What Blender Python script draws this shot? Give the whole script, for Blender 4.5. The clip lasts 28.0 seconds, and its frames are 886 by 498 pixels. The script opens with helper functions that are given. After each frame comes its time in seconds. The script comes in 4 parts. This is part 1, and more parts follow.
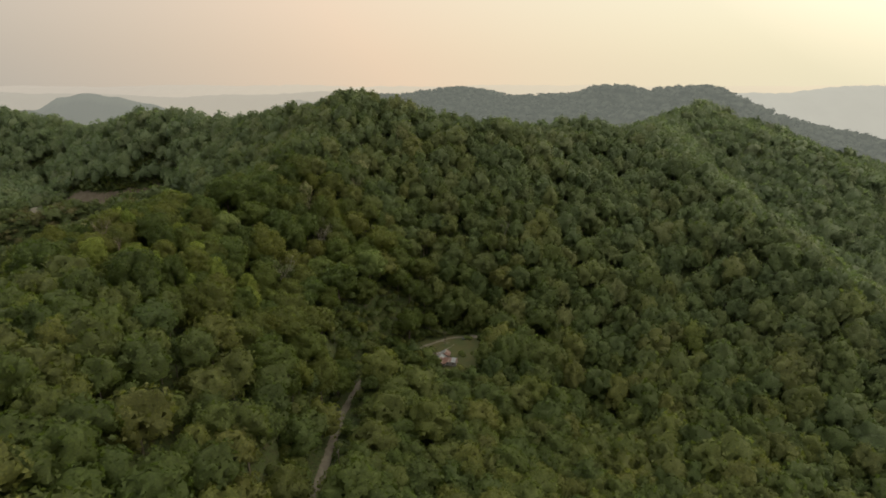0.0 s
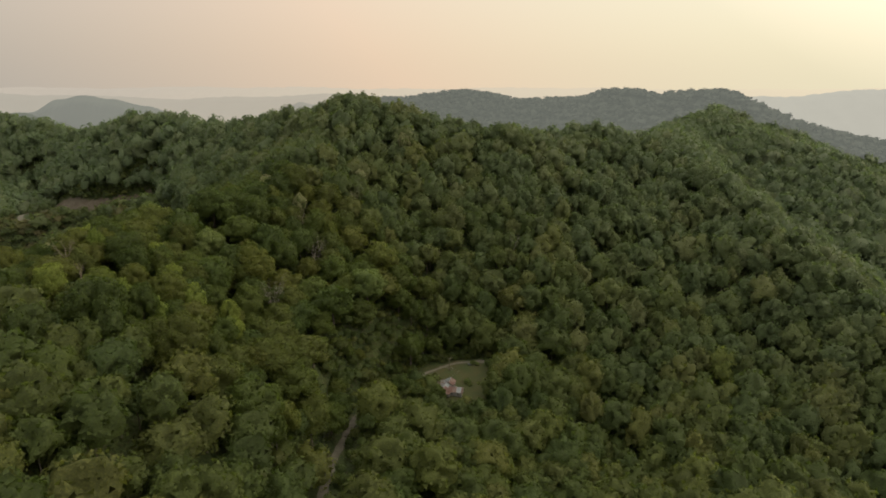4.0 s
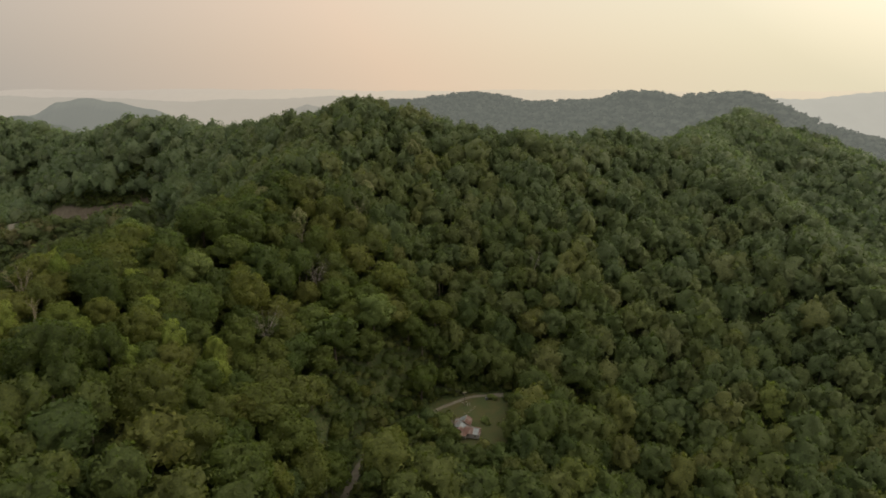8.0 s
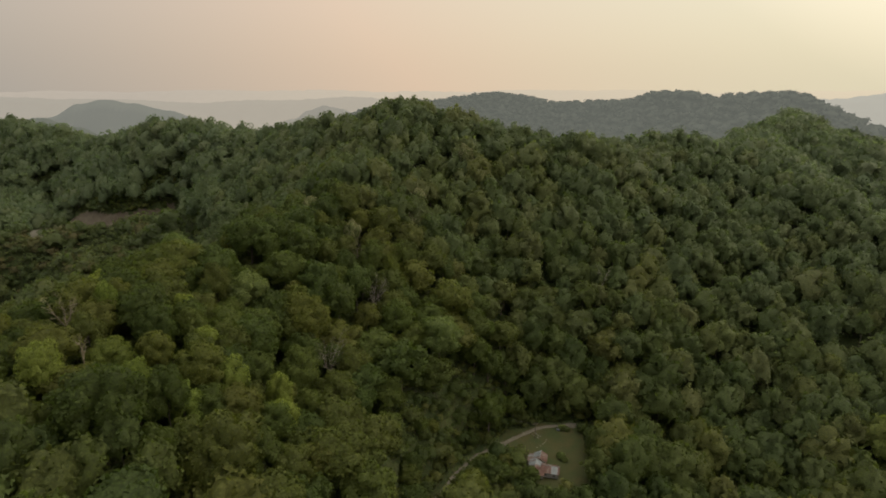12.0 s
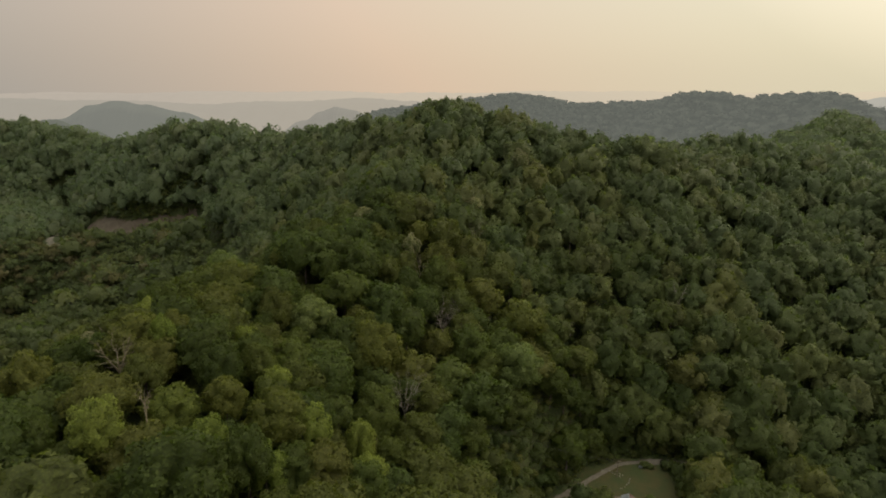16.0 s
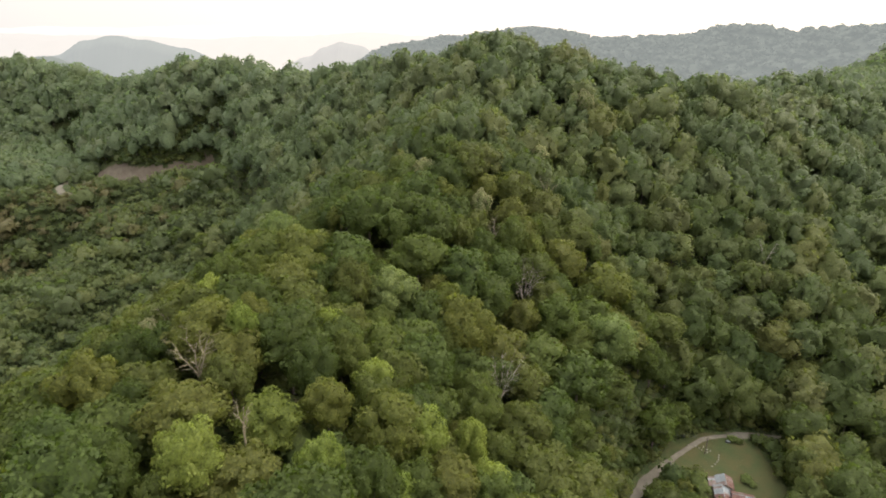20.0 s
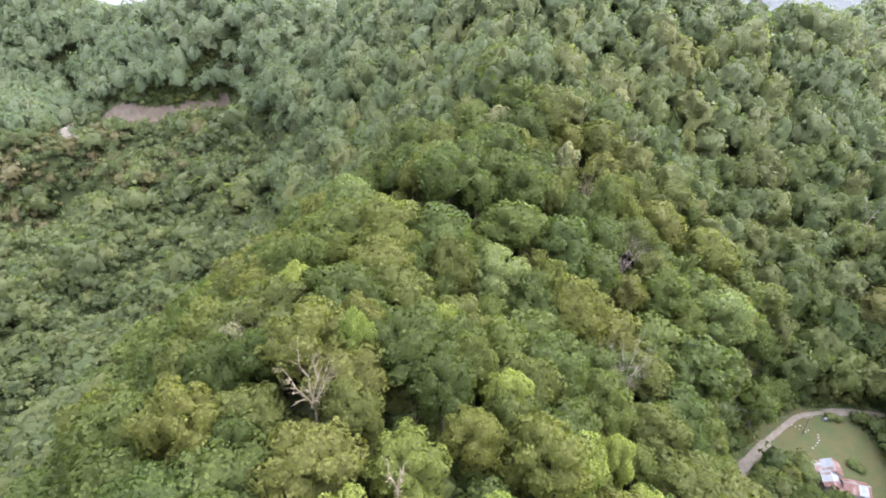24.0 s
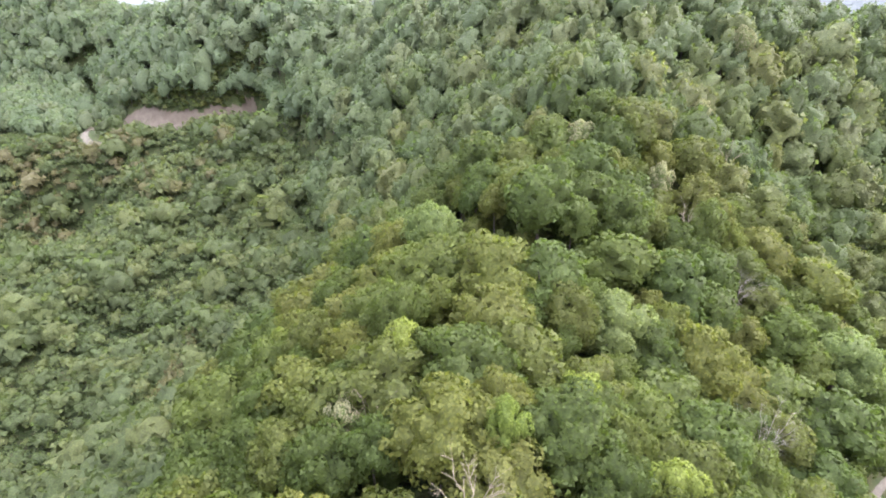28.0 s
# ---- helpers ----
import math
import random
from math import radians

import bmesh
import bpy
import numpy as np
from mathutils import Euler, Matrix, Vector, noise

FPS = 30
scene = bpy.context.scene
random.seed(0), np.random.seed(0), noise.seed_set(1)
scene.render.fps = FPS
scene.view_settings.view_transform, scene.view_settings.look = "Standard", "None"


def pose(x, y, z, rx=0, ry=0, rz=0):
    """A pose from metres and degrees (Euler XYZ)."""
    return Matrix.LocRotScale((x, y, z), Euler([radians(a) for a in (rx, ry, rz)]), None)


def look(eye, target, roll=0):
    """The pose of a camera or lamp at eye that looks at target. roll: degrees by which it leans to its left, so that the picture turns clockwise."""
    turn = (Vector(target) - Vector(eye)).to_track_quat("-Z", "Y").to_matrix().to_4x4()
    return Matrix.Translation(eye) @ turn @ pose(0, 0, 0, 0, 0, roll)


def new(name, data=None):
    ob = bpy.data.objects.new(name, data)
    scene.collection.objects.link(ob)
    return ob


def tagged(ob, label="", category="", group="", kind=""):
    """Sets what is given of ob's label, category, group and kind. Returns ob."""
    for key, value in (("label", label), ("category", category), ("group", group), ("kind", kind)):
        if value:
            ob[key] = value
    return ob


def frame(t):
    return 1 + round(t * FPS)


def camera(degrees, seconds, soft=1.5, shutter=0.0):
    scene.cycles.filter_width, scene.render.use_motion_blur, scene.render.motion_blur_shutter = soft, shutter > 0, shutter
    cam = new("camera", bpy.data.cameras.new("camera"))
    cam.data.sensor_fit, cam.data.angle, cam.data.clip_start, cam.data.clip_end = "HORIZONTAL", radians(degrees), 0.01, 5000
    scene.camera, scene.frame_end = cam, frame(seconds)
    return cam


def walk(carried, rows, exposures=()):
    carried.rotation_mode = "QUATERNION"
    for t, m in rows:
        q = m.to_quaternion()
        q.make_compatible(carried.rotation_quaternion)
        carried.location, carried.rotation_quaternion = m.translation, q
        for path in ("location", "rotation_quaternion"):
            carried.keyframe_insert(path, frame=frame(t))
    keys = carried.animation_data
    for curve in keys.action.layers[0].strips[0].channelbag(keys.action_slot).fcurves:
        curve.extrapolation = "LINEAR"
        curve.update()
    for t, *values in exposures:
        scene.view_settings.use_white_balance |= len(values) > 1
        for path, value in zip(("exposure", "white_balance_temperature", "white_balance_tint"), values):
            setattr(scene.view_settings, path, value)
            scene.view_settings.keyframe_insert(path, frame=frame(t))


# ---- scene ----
cam = camera(77.9, 28.0, soft=1.8)
METRES, EYE, TILT, LEAN, TURN = 210.0, 130.0, -16.5, 0.0, 0.0
ROWS = [
    (0.0, 0.0, 0.0, 0.0, 0.0, 0.0, -0.0),
    (0.5, -0.0005, 0.0118, 0.0043, 0.04, 0.03, -0.04),
    (1.0, -0.0008, 0.0245, 0.0088, 0.09, 0.06, -0.06),
    (1.5, -0.0013, 0.0375, 0.0135, 0.13, 0.08, -0.09),
    (2.0, -0.0018, 0.0504, 0.018, 0.17, 0.12, -0.12),
    (2.5, -0.0025, 0.0634, 0.0224, 0.22, 0.15, -0.16),
    (3.0, -0.003, 0.0773, 0.0271, 0.25, 0.17, -0.19),
    (3.5, -0.0036, 0.0921, 0.0319, 0.28, 0.19, -0.23),
    (5.5, -0.0031, 0.1573, 0.0524, 0.61, 0.32, -0.28),
    (6.0, -0.0042, 0.1736, 0.058, 0.67, 0.33, -0.34),
    (6.5, -0.0049, 0.1903, 0.0633, 0.74, 0.34, -0.37),
    (7.0, -0.006, 0.2067, 0.0691, 0.69, 0.36, -0.38),
    (7.5, -0.0111, 0.2212, 0.0738, 0.85, 0.37, -0.4),
    (8.0, -0.0209, 0.2348, 0.078, 1.06, 0.4, -0.46),
    (8.5, -0.0332, 0.2479, 0.082, 1.25, 0.42, -0.48),
    (9.0, -0.0467, 0.2604, 0.086, 1.4, 0.42, -0.52),
    (9.5, -0.061, 0.2732, 0.0895, 1.52, 0.44, -0.53),
    (10.0, -0.0758, 0.2856, 0.093, 1.63, 0.45, -0.55),
    (10.5, -0.0906, 0.2977, 0.0966, 1.73, 0.46, -0.56),
    (11.0, -0.1053, 0.31, 0.1001, 1.84, 0.46, -0.56),
    (11.5, -0.1201, 0.3217, 0.1039, 1.93, 0.45, -0.58),
    (12.0, -0.1351, 0.334, 0.1075, 1.99, 0.45, -0.58),
    (12.5, -0.1501, 0.3461, 0.1111, 2.04, 0.46, -0.58),
    (14.5, -0.2105, 0.3942, 0.124, 2.2, 0.57, -0.68),
    (15.0, -0.2253, 0.4067, 0.1276, 2.24, 0.56, -0.68),
    (15.5, -0.2404, 0.4189, 0.1309, 2.26, 0.59, -0.68),
    (16.0, -0.2549, 0.4307, 0.1349, 2.31, 0.56, -0.68),
    (16.5, -0.2701, 0.4427, 0.1383, 2.31, 0.57, -0.67),
    (17.0, -0.285, 0.4555, 0.1418, 2.32, 0.31, -0.69),
    (17.5, -0.3001, 0.4682, 0.145, 2.33, -0.65, -0.68),
    (18.0, -0.3146, 0.4797, 0.1486, 2.37, -1.67, -0.67),
    (18.5, -0.3302, 0.4931, 0.1513, 2.34, -2.63, -0.68),
    (19.0, -0.3452, 0.5058, 0.1544, 2.34, -3.61, -0.65),
    (19.5, -0.3601, 0.5185, 0.1574, 2.34, -4.6, -0.62),
    (20.0, -0.3749, 0.5311, 0.1607, 2.34, -5.61, -0.59),
    (20.5, -0.3895, 0.5437, 0.1639, 2.35, -6.62, -0.57),
    (21.0, -0.4044, 0.5565, 0.1669, 2.32, -7.62, -0.55),
    (21.5, -0.4191, 0.5693, 0.1697, 2.3, -8.61, -0.54),
    (23.5, -0.4766, 0.6196, 0.184, 2.28, -12.29, -0.61),
    (24.0, -0.4908, 0.6316, 0.1877, 2.29, -12.36, -0.56),
    (24.5, -0.5053, 0.6437, 0.1913, 2.3, -12.39, -0.56),
    (25.0, -0.5196, 0.656, 0.1947, 2.31, -12.41, -0.54),
    (25.5, -0.5338, 0.668, 0.1983, 2.33, -12.44, -0.51),
    (26.0, -0.5482, 0.6804, 0.2017, 2.33, -12.46, -0.53),
    (26.5, -0.5624, 0.6915, 0.2054, 2.41, -12.46, -0.52),
    (27.0, -0.5737, 0.6995, 0.208, 2.6, -12.49, -0.59),
    (27.5, -0.5814, 0.7047, 0.2093, 2.79, -12.5, -0.64),
    (28.0, -0.5854, 0.7074, 0.21, 2.81, -12.54, -0.68),
]

EXPOSURES = [(0.0, 0.40, 6500, 10), (8.0, 0.28, 6500, 12), (16.8, 0.15, 6500, 12), (18.0, 0.53, 6350, 12), (19.0, 0.93, 6200, 14), (20.0, 1.5, 6000, 17), (22.0, 2.25, 5600, 24), (23.5, 2.62, 5350, 29), (28.0, 2.8, 5350, 29)]
walk(cam, [(t, pose(0, 0, EYE, TILT, LEAN, TURN) @ pose(METRES * x, METRES * y, METRES * z, 90 + pitch, roll, yaw)) for t, x, y, z, yaw, pitch, roll in ROWS], EXPOSURES)

# ---- light: a hazy evening sky, the sun low on the far right behind haze ----
SUN_ELEVATION, SUN_AZIMUTH = 46.0, 66.0   # degrees; azimuth clockwise from +y
world = bpy.data.worlds.new("evening_sky")
scene.world = world
world.use_nodes = True
wn = world.node_tree.nodes
wl = world.node_tree.links
sky = wn.new("ShaderNodeTexSky")
sky.sky_type = "NISHITA"
sky.sun_disc = False
sky.sun_elevation = radians(SUN_ELEVATION)
sky.sun_rotation = radians(SUN_AZIMUTH)
sky.air_density, sky.dust_density, sky.ozone_density = 1.0, 8.0, 0.6
# glow of the haze round the hidden sun, from grey in the west to pale yellow
to_sun = (math.sin(radians(SUN_AZIMUTH)) * math.cos(radians(SUN_ELEVATION)), math.cos(radians(SUN_AZIMUTH)) * math.cos(radians(SUN_ELEVATION)), math.sin(radians(SUN_ELEVATION)))
where = wn.new("ShaderNodeTexCoord")
nearness = wn.new("ShaderNodeVectorMath")
nearness.operation = "DOT_PRODUCT"
nearness.inputs[1].default_value = to_sun
wl.new(where.outputs["Generated"], nearness.inputs[0])
half = wn.new("ShaderNodeMath")
half.operation, half.inputs[1].default_value, half.inputs[2].default_value = "MULTIPLY_ADD", 0.5, 0.5
wl.new(nearness.outputs["Value"], half.inputs[0])
glow = wn.new("ShaderNodeValToRGB")
for at, colour in ((0.35, (0.040, 0.039, 0.035)), (0.62, (0.083, 0.064, 0.046)), (0.80, (0.085, 0.077, 0.054)), (1.0, (0.16, 0.148, 0.11))):
    e = glow.color_ramp.elements[0] if at == 0.35 else glow.color_ramp.elements[-1] if at == 1.0 else glow.color_ramp.elements.new(at)
    e.position, e.color = at, (*colour, 1)
wl.new(half.outputs["Value"], glow.inputs["Fac"])
brighter = wn.new("ShaderNodeVectorMath")
brighter.operation = "SCALE"
# a veiled sky is more than twice as bright overhead as at the horizon
rise = wn.new("ShaderNodeSeparateXYZ")
wl.new(where.outputs["Generated"], rise.inputs["Vector"])
dome = wn.new("ShaderNodeMapRange")
dome.inputs["From Min"].default_value, dome.inputs["From Max"].default_value = 0.15, 1.0
dome.inputs["To Min"].default_value, dome.inputs["To Max"].default_value = 78.0, 250.0
wl.new(rise.outputs["Z"], dome.inputs["Value"])
wl.new(dome.outputs["Result"], brighter.inputs["Scale"])
# and paler and cooler there
overhead = wn.new("ShaderNodeMix")
overhead.data_type = "RGBA"
overhead.inputs["B"].default_value = (0.104, 0.102, 0.093, 1)
wl.new(glow.outputs["Color"], overhead.inputs["A"])
cool = wn.new("ShaderNodeMapRange")
cool.inputs["From Min"].default_value, cool.inputs["From Max"].default_value = 0.2, 0.9
wl.new(rise.outputs["Z"], cool.inputs["Value"])
wl.new(cool.outputs["Result"], overhead.inputs["Factor"])
wl.new(overhead.outputs["Result"], brighter.inputs[0])
haze = wn.new("ShaderNodeMix")
haze.data_type = "RGBA"
haze.inputs["Factor"].default_value = 0.8
wl.new(brighter.outputs["Vector"], haze.inputs["B"])
wl.new(sky.outputs["Color"], haze.inputs["A"])
wl.new(haze.outputs["Result"], wn["Background"].inputs["Color"])
wn["Background"].inputs["Strength"].default_value = 0.12
lamp = bpy.data.lights.new("sun", "SUN")
lamp.energy, lamp.angle, lamp.color = 2.4, radians(80), (1.0, 0.86, 0.66)
sun = new("sun", lamp)
az, el = radians(SUN_AZIMUTH), radians(SUN_ELEVATION)
sun.matrix_world = look((300, 300, 400), (300 - math.sin(az) * math.cos(el), 300 - math.cos(az) * math.cos(el), 400 - math.sin(el)))


# ---- materials ----
def material(name):
    m = bpy.data.materials.new(name)
    m.use_nodes = True
    nodes, links = m.node_tree.nodes, m.node_tree.links
    return m, nodes, links, nodes["Principled BSDF"]


def ramp(nodes, stops, interpolation="LINEAR"):
    r = nodes.new("ShaderNodeValToRGB")
    r.color_ramp.interpolation = interpolation
    while len(r.color_ramp.elements) < len(stops):
        r.color_ramp.elements.new(0.5)
    for e, (at, c) in zip(r.color_ramp.elements, stops):
        e.position, e.color = at, (*c, 1)
    return r


def noise_node(nodes, links, scale, detail=4.0, rough=0.6, space="Object"):
    n = nodes.new("ShaderNodeTexNoise")
    n.inputs["Scale"].default_value, n.inputs["Detail"].default_value, n.inputs["Roughness"].default_value = scale, detail, rough
    c = nodes.new("ShaderNodeTexCoord")
    links.new(c.outputs[space], n.inputs["Vector"])
    return n


def mixed(nodes, links, a, b, factor, mode="MIX"):
    x = nodes.new("ShaderNodeMix")
    x.data_type, x.blend_type = "RGBA", mode
    for socket, value in (("A", a), ("B", b), ("Factor", factor)):
        if isinstance(value, (int, float)):
            x.inputs[socket].default_value = value
        elif isinstance(value, tuple):
            x.inputs[socket].default_value = (*value, 1)
        else:
            links.new(value, x.inputs[socket])
    return x.outputs["Result"]


def plain(name, a, b, scale=3.0, rough=0.8, bump=0.3, metallic=0.0, detail=5.0, gloss=0.12):
    """Two tones of one surface broken up by coarse and fine noise, with relief."""
    m, nodes, links, p = material(name)
    coarse, fine = noise_node(nodes, links, scale, detail), noise_node(nodes, links, scale * 9, 3.0)
    c = mixed(nodes, links, a, b, ramp_out(nodes, links, coarse.outputs["Fac"], 0.35, 0.65))
    c = mixed(nodes, links, c, tuple(x * 0.6 for x in a), ramp_out(nodes, links, fine.outputs["Fac"], 0.55, 0.8))
    links.new(c, p.inputs["Base Color"])
    p.inputs["Roughness"].default_value, p.inputs["Metallic"].default_value = rough, metallic
    p.inputs["Specular IOR Level"].default_value = gloss
    bp = nodes.new("ShaderNodeBump")
    bp.inputs["Strength"].default_value, bp.inputs["Distance"].default_value = bump, 0.05
    links.new(fine.outputs["Fac"], bp.inputs["Height"])
    links.new(bp.outputs["Normal"], p.inputs["Normal"])
    return m


def ramp_out(nodes, links, value, low, high):
    r = ramp(nodes, [(low, (0, 0, 0)), (high, (1, 1, 1))])
    links.new(value, r.inputs["Fac"])
    return r.outputs["Color"]


def foliage(name, stops, source, translucent=0.55, blend=None):
    """Leaves: the tree's own tone, clump by clump variation, some light through the leaf; blend is a second set of
    tones with haze put into the colour.
    """
    m, nodes, links, p = material(name)
    if source == "object":
        tone = nodes.new("ShaderNodeObjectInfo").outputs["Random"]
    else:
        at = nodes.new("ShaderNodeAttribute")
        at.attribute_name = "tone"
        tone = at.outputs["Fac"]
    r = ramp(nodes, stops)
    links.new(tone, r.inputs["Fac"])
    base = r.outputs["Color"]
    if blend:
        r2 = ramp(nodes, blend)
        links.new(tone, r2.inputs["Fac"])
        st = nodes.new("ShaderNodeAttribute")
        st.attribute_name = "hazed_stand"
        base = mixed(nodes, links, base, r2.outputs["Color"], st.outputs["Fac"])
    geo = nodes.new("ShaderNodeNewGeometry")
    island = ramp(nodes, [(0, (0.88, 0.90, 0.89)), (0.5, (1, 1, 1)), (1, (1.12, 1.11, 1.06))])
    links.new(geo.outputs["Random Per Island"], island.inputs["Fac"])
    c = mixed(nodes, links, base, island.outputs["Color"], 1.0, "MULTIPLY")
    n = noise_node(nodes, links, 14.0 if source == "object" else 1.5, 5.0, 0.75)
    fine = ramp(nodes, [(0.34, (0.74, 0.76, 0.76)), (0.64, (1.20, 1.19, 1.15))])
    links.new(n.outputs["Fac"], fine.inputs["Fac"])
    c = mixed(nodes, links, c, fine.outputs["Color"], 1.0, "MULTIPLY")
    # single leaf sprays, the shade between them painted into the leaf colour
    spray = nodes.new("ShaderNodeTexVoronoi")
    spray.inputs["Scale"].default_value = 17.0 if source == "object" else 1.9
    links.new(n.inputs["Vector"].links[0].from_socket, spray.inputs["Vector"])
    gap_shade = ramp(nodes, [(0.2, (1.08, 1.08, 1.06)), (0.7, (0.72, 0.74, 0.75))])
    links.new(spray.outputs["Distance"], gap_shade.inputs["Fac"])
    c = mixed(nodes, links, c, gap_shade.outputs["Color"], 1.0, "MULTIPLY")
    relief = nodes.new("ShaderNodeMath")
    relief.operation = "SUBTRACT"
    links.new(n.outputs["Fac"], relief.inputs[0])
    links.new(spray.outputs["Distance"], relief.inputs[1])
    links.new(c, p.inputs["Base Color"])
    p.inputs["Roughness"].default_value = 0.6
    if blend:   # sheen added in place of haze, stronger with distance
        haze_sheen = nodes.new("ShaderNodeMath")
        haze_sheen.operation, haze_sheen.inputs[1].default_value = "MULTIPLY", 0.04
        links.new(st.outputs["Fac"], haze_sheen.inputs[0])
        links.new(haze_sheen.outputs["Value"], p.inputs["Sheen Weight"])
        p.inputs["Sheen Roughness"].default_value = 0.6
    p.inputs["Specular IOR Level"].default_value = 0.14   # waxy summer leaves
    bp = nodes.new("ShaderNodeBump")
    bp.inputs["Strength"].default_value, bp.inputs["Distance"].default_value = 0.6, 0.05 if source == "object" else 0.25
    links.new(relief.outputs["Value"], bp.inputs["Height"])
    links.new(bp.outputs["Normal"], p.inputs["Normal"])
    t = nodes.new("ShaderNodeBsdfTranslucent")
    links.new(mixed(nodes, links, c, (1.1, 1.2, 0.75), 1.0, "MULTIPLY"), t.inputs["Color"])
    s = nodes.new("ShaderNodeMixShader")
    s.inputs["Fac"].default_value = translucent
    links.new(p.outputs["BSDF"], s.inputs[1])
    links.new(t.outputs["BSDF"], s.inputs[2])
    out = s.outputs["Shader"]
    links.new(out, nodes["Material Output"].inputs["Surface"])
    return m


WOODS = [(0.0, (0.034, 0.048, 0.011)), (0.2, (0.045, 0.060, 0.014)), (0.36, (0.058, 0.066, 0.017)), (0.48, (0.057, 0.071, 0.017)), (0.6, (0.037, 0.054, 0.014)),
         (0.72, (0.050, 0.067, 0.015)), (0.84, (0.073, 0.079, 0.018)), (0.93, (0.066, 0.070, 0.018)), (1.0, (0.073, 0.089, 0.018))]
# the woods' tones paled and cooled, distance haze painted into the leaf colour
HAZED_WOODS = [(0.0, (0.060, 0.084, 0.036)), (0.3, (0.067, 0.092, 0.041)), (0.6, (0.072, 0.095, 0.043)), (0.8, (0.078, 0.101, 0.045)), (1.0, (0.082, 0.099, 0.047))]
SCRUB = [(0.0, (0.046, 0.059, 0.022)), (0.4, (0.054, 0.071, 0.025)), (0.7, (0.063, 0.077, 0.026)), (0.93, (0.077, 0.088, 0.030)), (1.0, (0.076, 0.067, 0.030))]
SPUR = [(at, (c[0] * 1.05, c[1] * 1.06, c[2] * 0.85)) for at, c in WOODS]
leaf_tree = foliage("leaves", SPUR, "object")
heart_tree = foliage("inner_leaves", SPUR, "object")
leaf_woods = foliage("leaves_of_the_woods", WOODS, "tone", blend=HAZED_WOODS)
heart_woods = foliage("inner_leaves_of_the_woods", WOODS, "tone", blend=HAZED_WOODS)
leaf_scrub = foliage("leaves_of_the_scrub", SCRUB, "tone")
bark = plain("bark", (0.05, 0.042, 0.034), (0.09, 0.078, 0.064), 2.0, 0.9, 0.6)
dead_wood = plain("bleached_wood", (0.082, 0.072, 0.044), (0.126, 0.112, 0.074), 1.5, 0.85, 0.4)
grey_twigs = plain("grey_twigs", (0.105, 0.094, 0.076), (0.150, 0.136, 0.110), 1.5, 0.9, 0.3)
gravel = plain("gravel", (0.050, 0.045, 0.034), (0.074, 0.067, 0.052), 0.5, 0.95, 0.6)
dirt = plain("bare_soil", (0.046, 0.038, 0.027), (0.066, 0.056, 0.041), 0.25, 0.95, 0.6)
grass_mat = plain("grass", (0.018, 0.025, 0.008), (0.030, 0.027, 0.010), 0.16, 0.95, 0.5)
white_paint = plain("weathered_white_paint", (0.095, 0.092, 0.084), (0.140, 0.136, 0.126), 1.2, 0.8, 0.2)
pale_tin = plain("pale_galvanised_tin", (0.060, 0.071, 0.073), (0.090, 0.101, 0.103), 0.8, 0.6, 0.15, 0.15, gloss=0.3)
red_tin = plain("rusty_red_tin", (0.043, 0.021, 0.016), (0.068, 0.042, 0.033), 0.7, 0.7, 0.2, 0.2)
rust_tin = plain("rust_streaked_tin", (0.056, 0.034, 0.027), (0.094, 0.082, 0.074), 0.9, 0.65, 0.2, 0.3)
dark_wood = plain("dark_weathered_boards", (0.09, 0.075, 0.06), (0.16, 0.14, 0.11), 1.5, 0.9, 0.4)
glass_mat = material("window_glass")
glass_mat[3].inputs["Base Color"].default_value = (0.02, 0.025, 0.03, 1)
glass_mat[3].inputs["Roughness"].default_value = 0.08
glass_mat = glass_mat[0]
wire_mat = plain("wire", (0.03, 0.03, 0.03), (0.06, 0.06, 0.06), 1.0, 0.6, 0.0)

m, nodes, links, p = material("forest_floor")
a, b = noise_node(nodes, links, 0.05, 6.0), noise_node(nodes, links, 0.6, 5.0)
c = mixed(nodes, links, (0.018, 0.027, 0.008), (0.032, 0.042, 0.013), ramp_out(nodes, links, a.outputs["Fac"], 0.4, 0.6))
c = mixed(nodes, links, c, (0.034, 0.028, 0.014), ramp_out(nodes, links, b.outputs["Fac"], 0.5, 0.7))
c = mixed(nodes, links, c, (0.010, 0.014, 0.005), ramp_out(nodes, links, noise_node(nodes, links, 1.7, 4.0).outputs["Fac"], 0.48, 0.62))
links.new(c, p.inputs["Base Color"])
p.inputs["Roughness"].default_value = 0.95
p.inputs["Specular IOR Level"].default_value = 0.1
bp = nodes.new("ShaderNodeBump")
bp.inputs["Strength"].default_value, bp.inputs["Distance"].default_value = 1.0, 0.8
links.new(b.outputs["Fac"], bp.inputs["Height"])
links.new(bp.outputs["Normal"], p.inputs["Normal"])
forest_floor = m


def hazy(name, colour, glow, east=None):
    """Distant backdrop land: evening haze put in as emission over a near-black base."""
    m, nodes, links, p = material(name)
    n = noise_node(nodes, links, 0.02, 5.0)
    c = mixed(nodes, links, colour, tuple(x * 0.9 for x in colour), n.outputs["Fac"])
    if east:   # emission painted brighter towards the sun's side
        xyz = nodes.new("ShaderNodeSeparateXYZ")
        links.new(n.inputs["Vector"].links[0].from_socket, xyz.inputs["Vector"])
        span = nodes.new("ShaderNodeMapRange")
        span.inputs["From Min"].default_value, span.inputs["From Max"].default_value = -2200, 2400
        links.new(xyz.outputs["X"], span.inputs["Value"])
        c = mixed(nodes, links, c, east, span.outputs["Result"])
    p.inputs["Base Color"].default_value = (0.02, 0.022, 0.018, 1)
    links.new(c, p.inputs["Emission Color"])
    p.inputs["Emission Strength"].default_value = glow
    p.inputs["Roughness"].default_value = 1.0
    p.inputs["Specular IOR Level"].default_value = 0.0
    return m


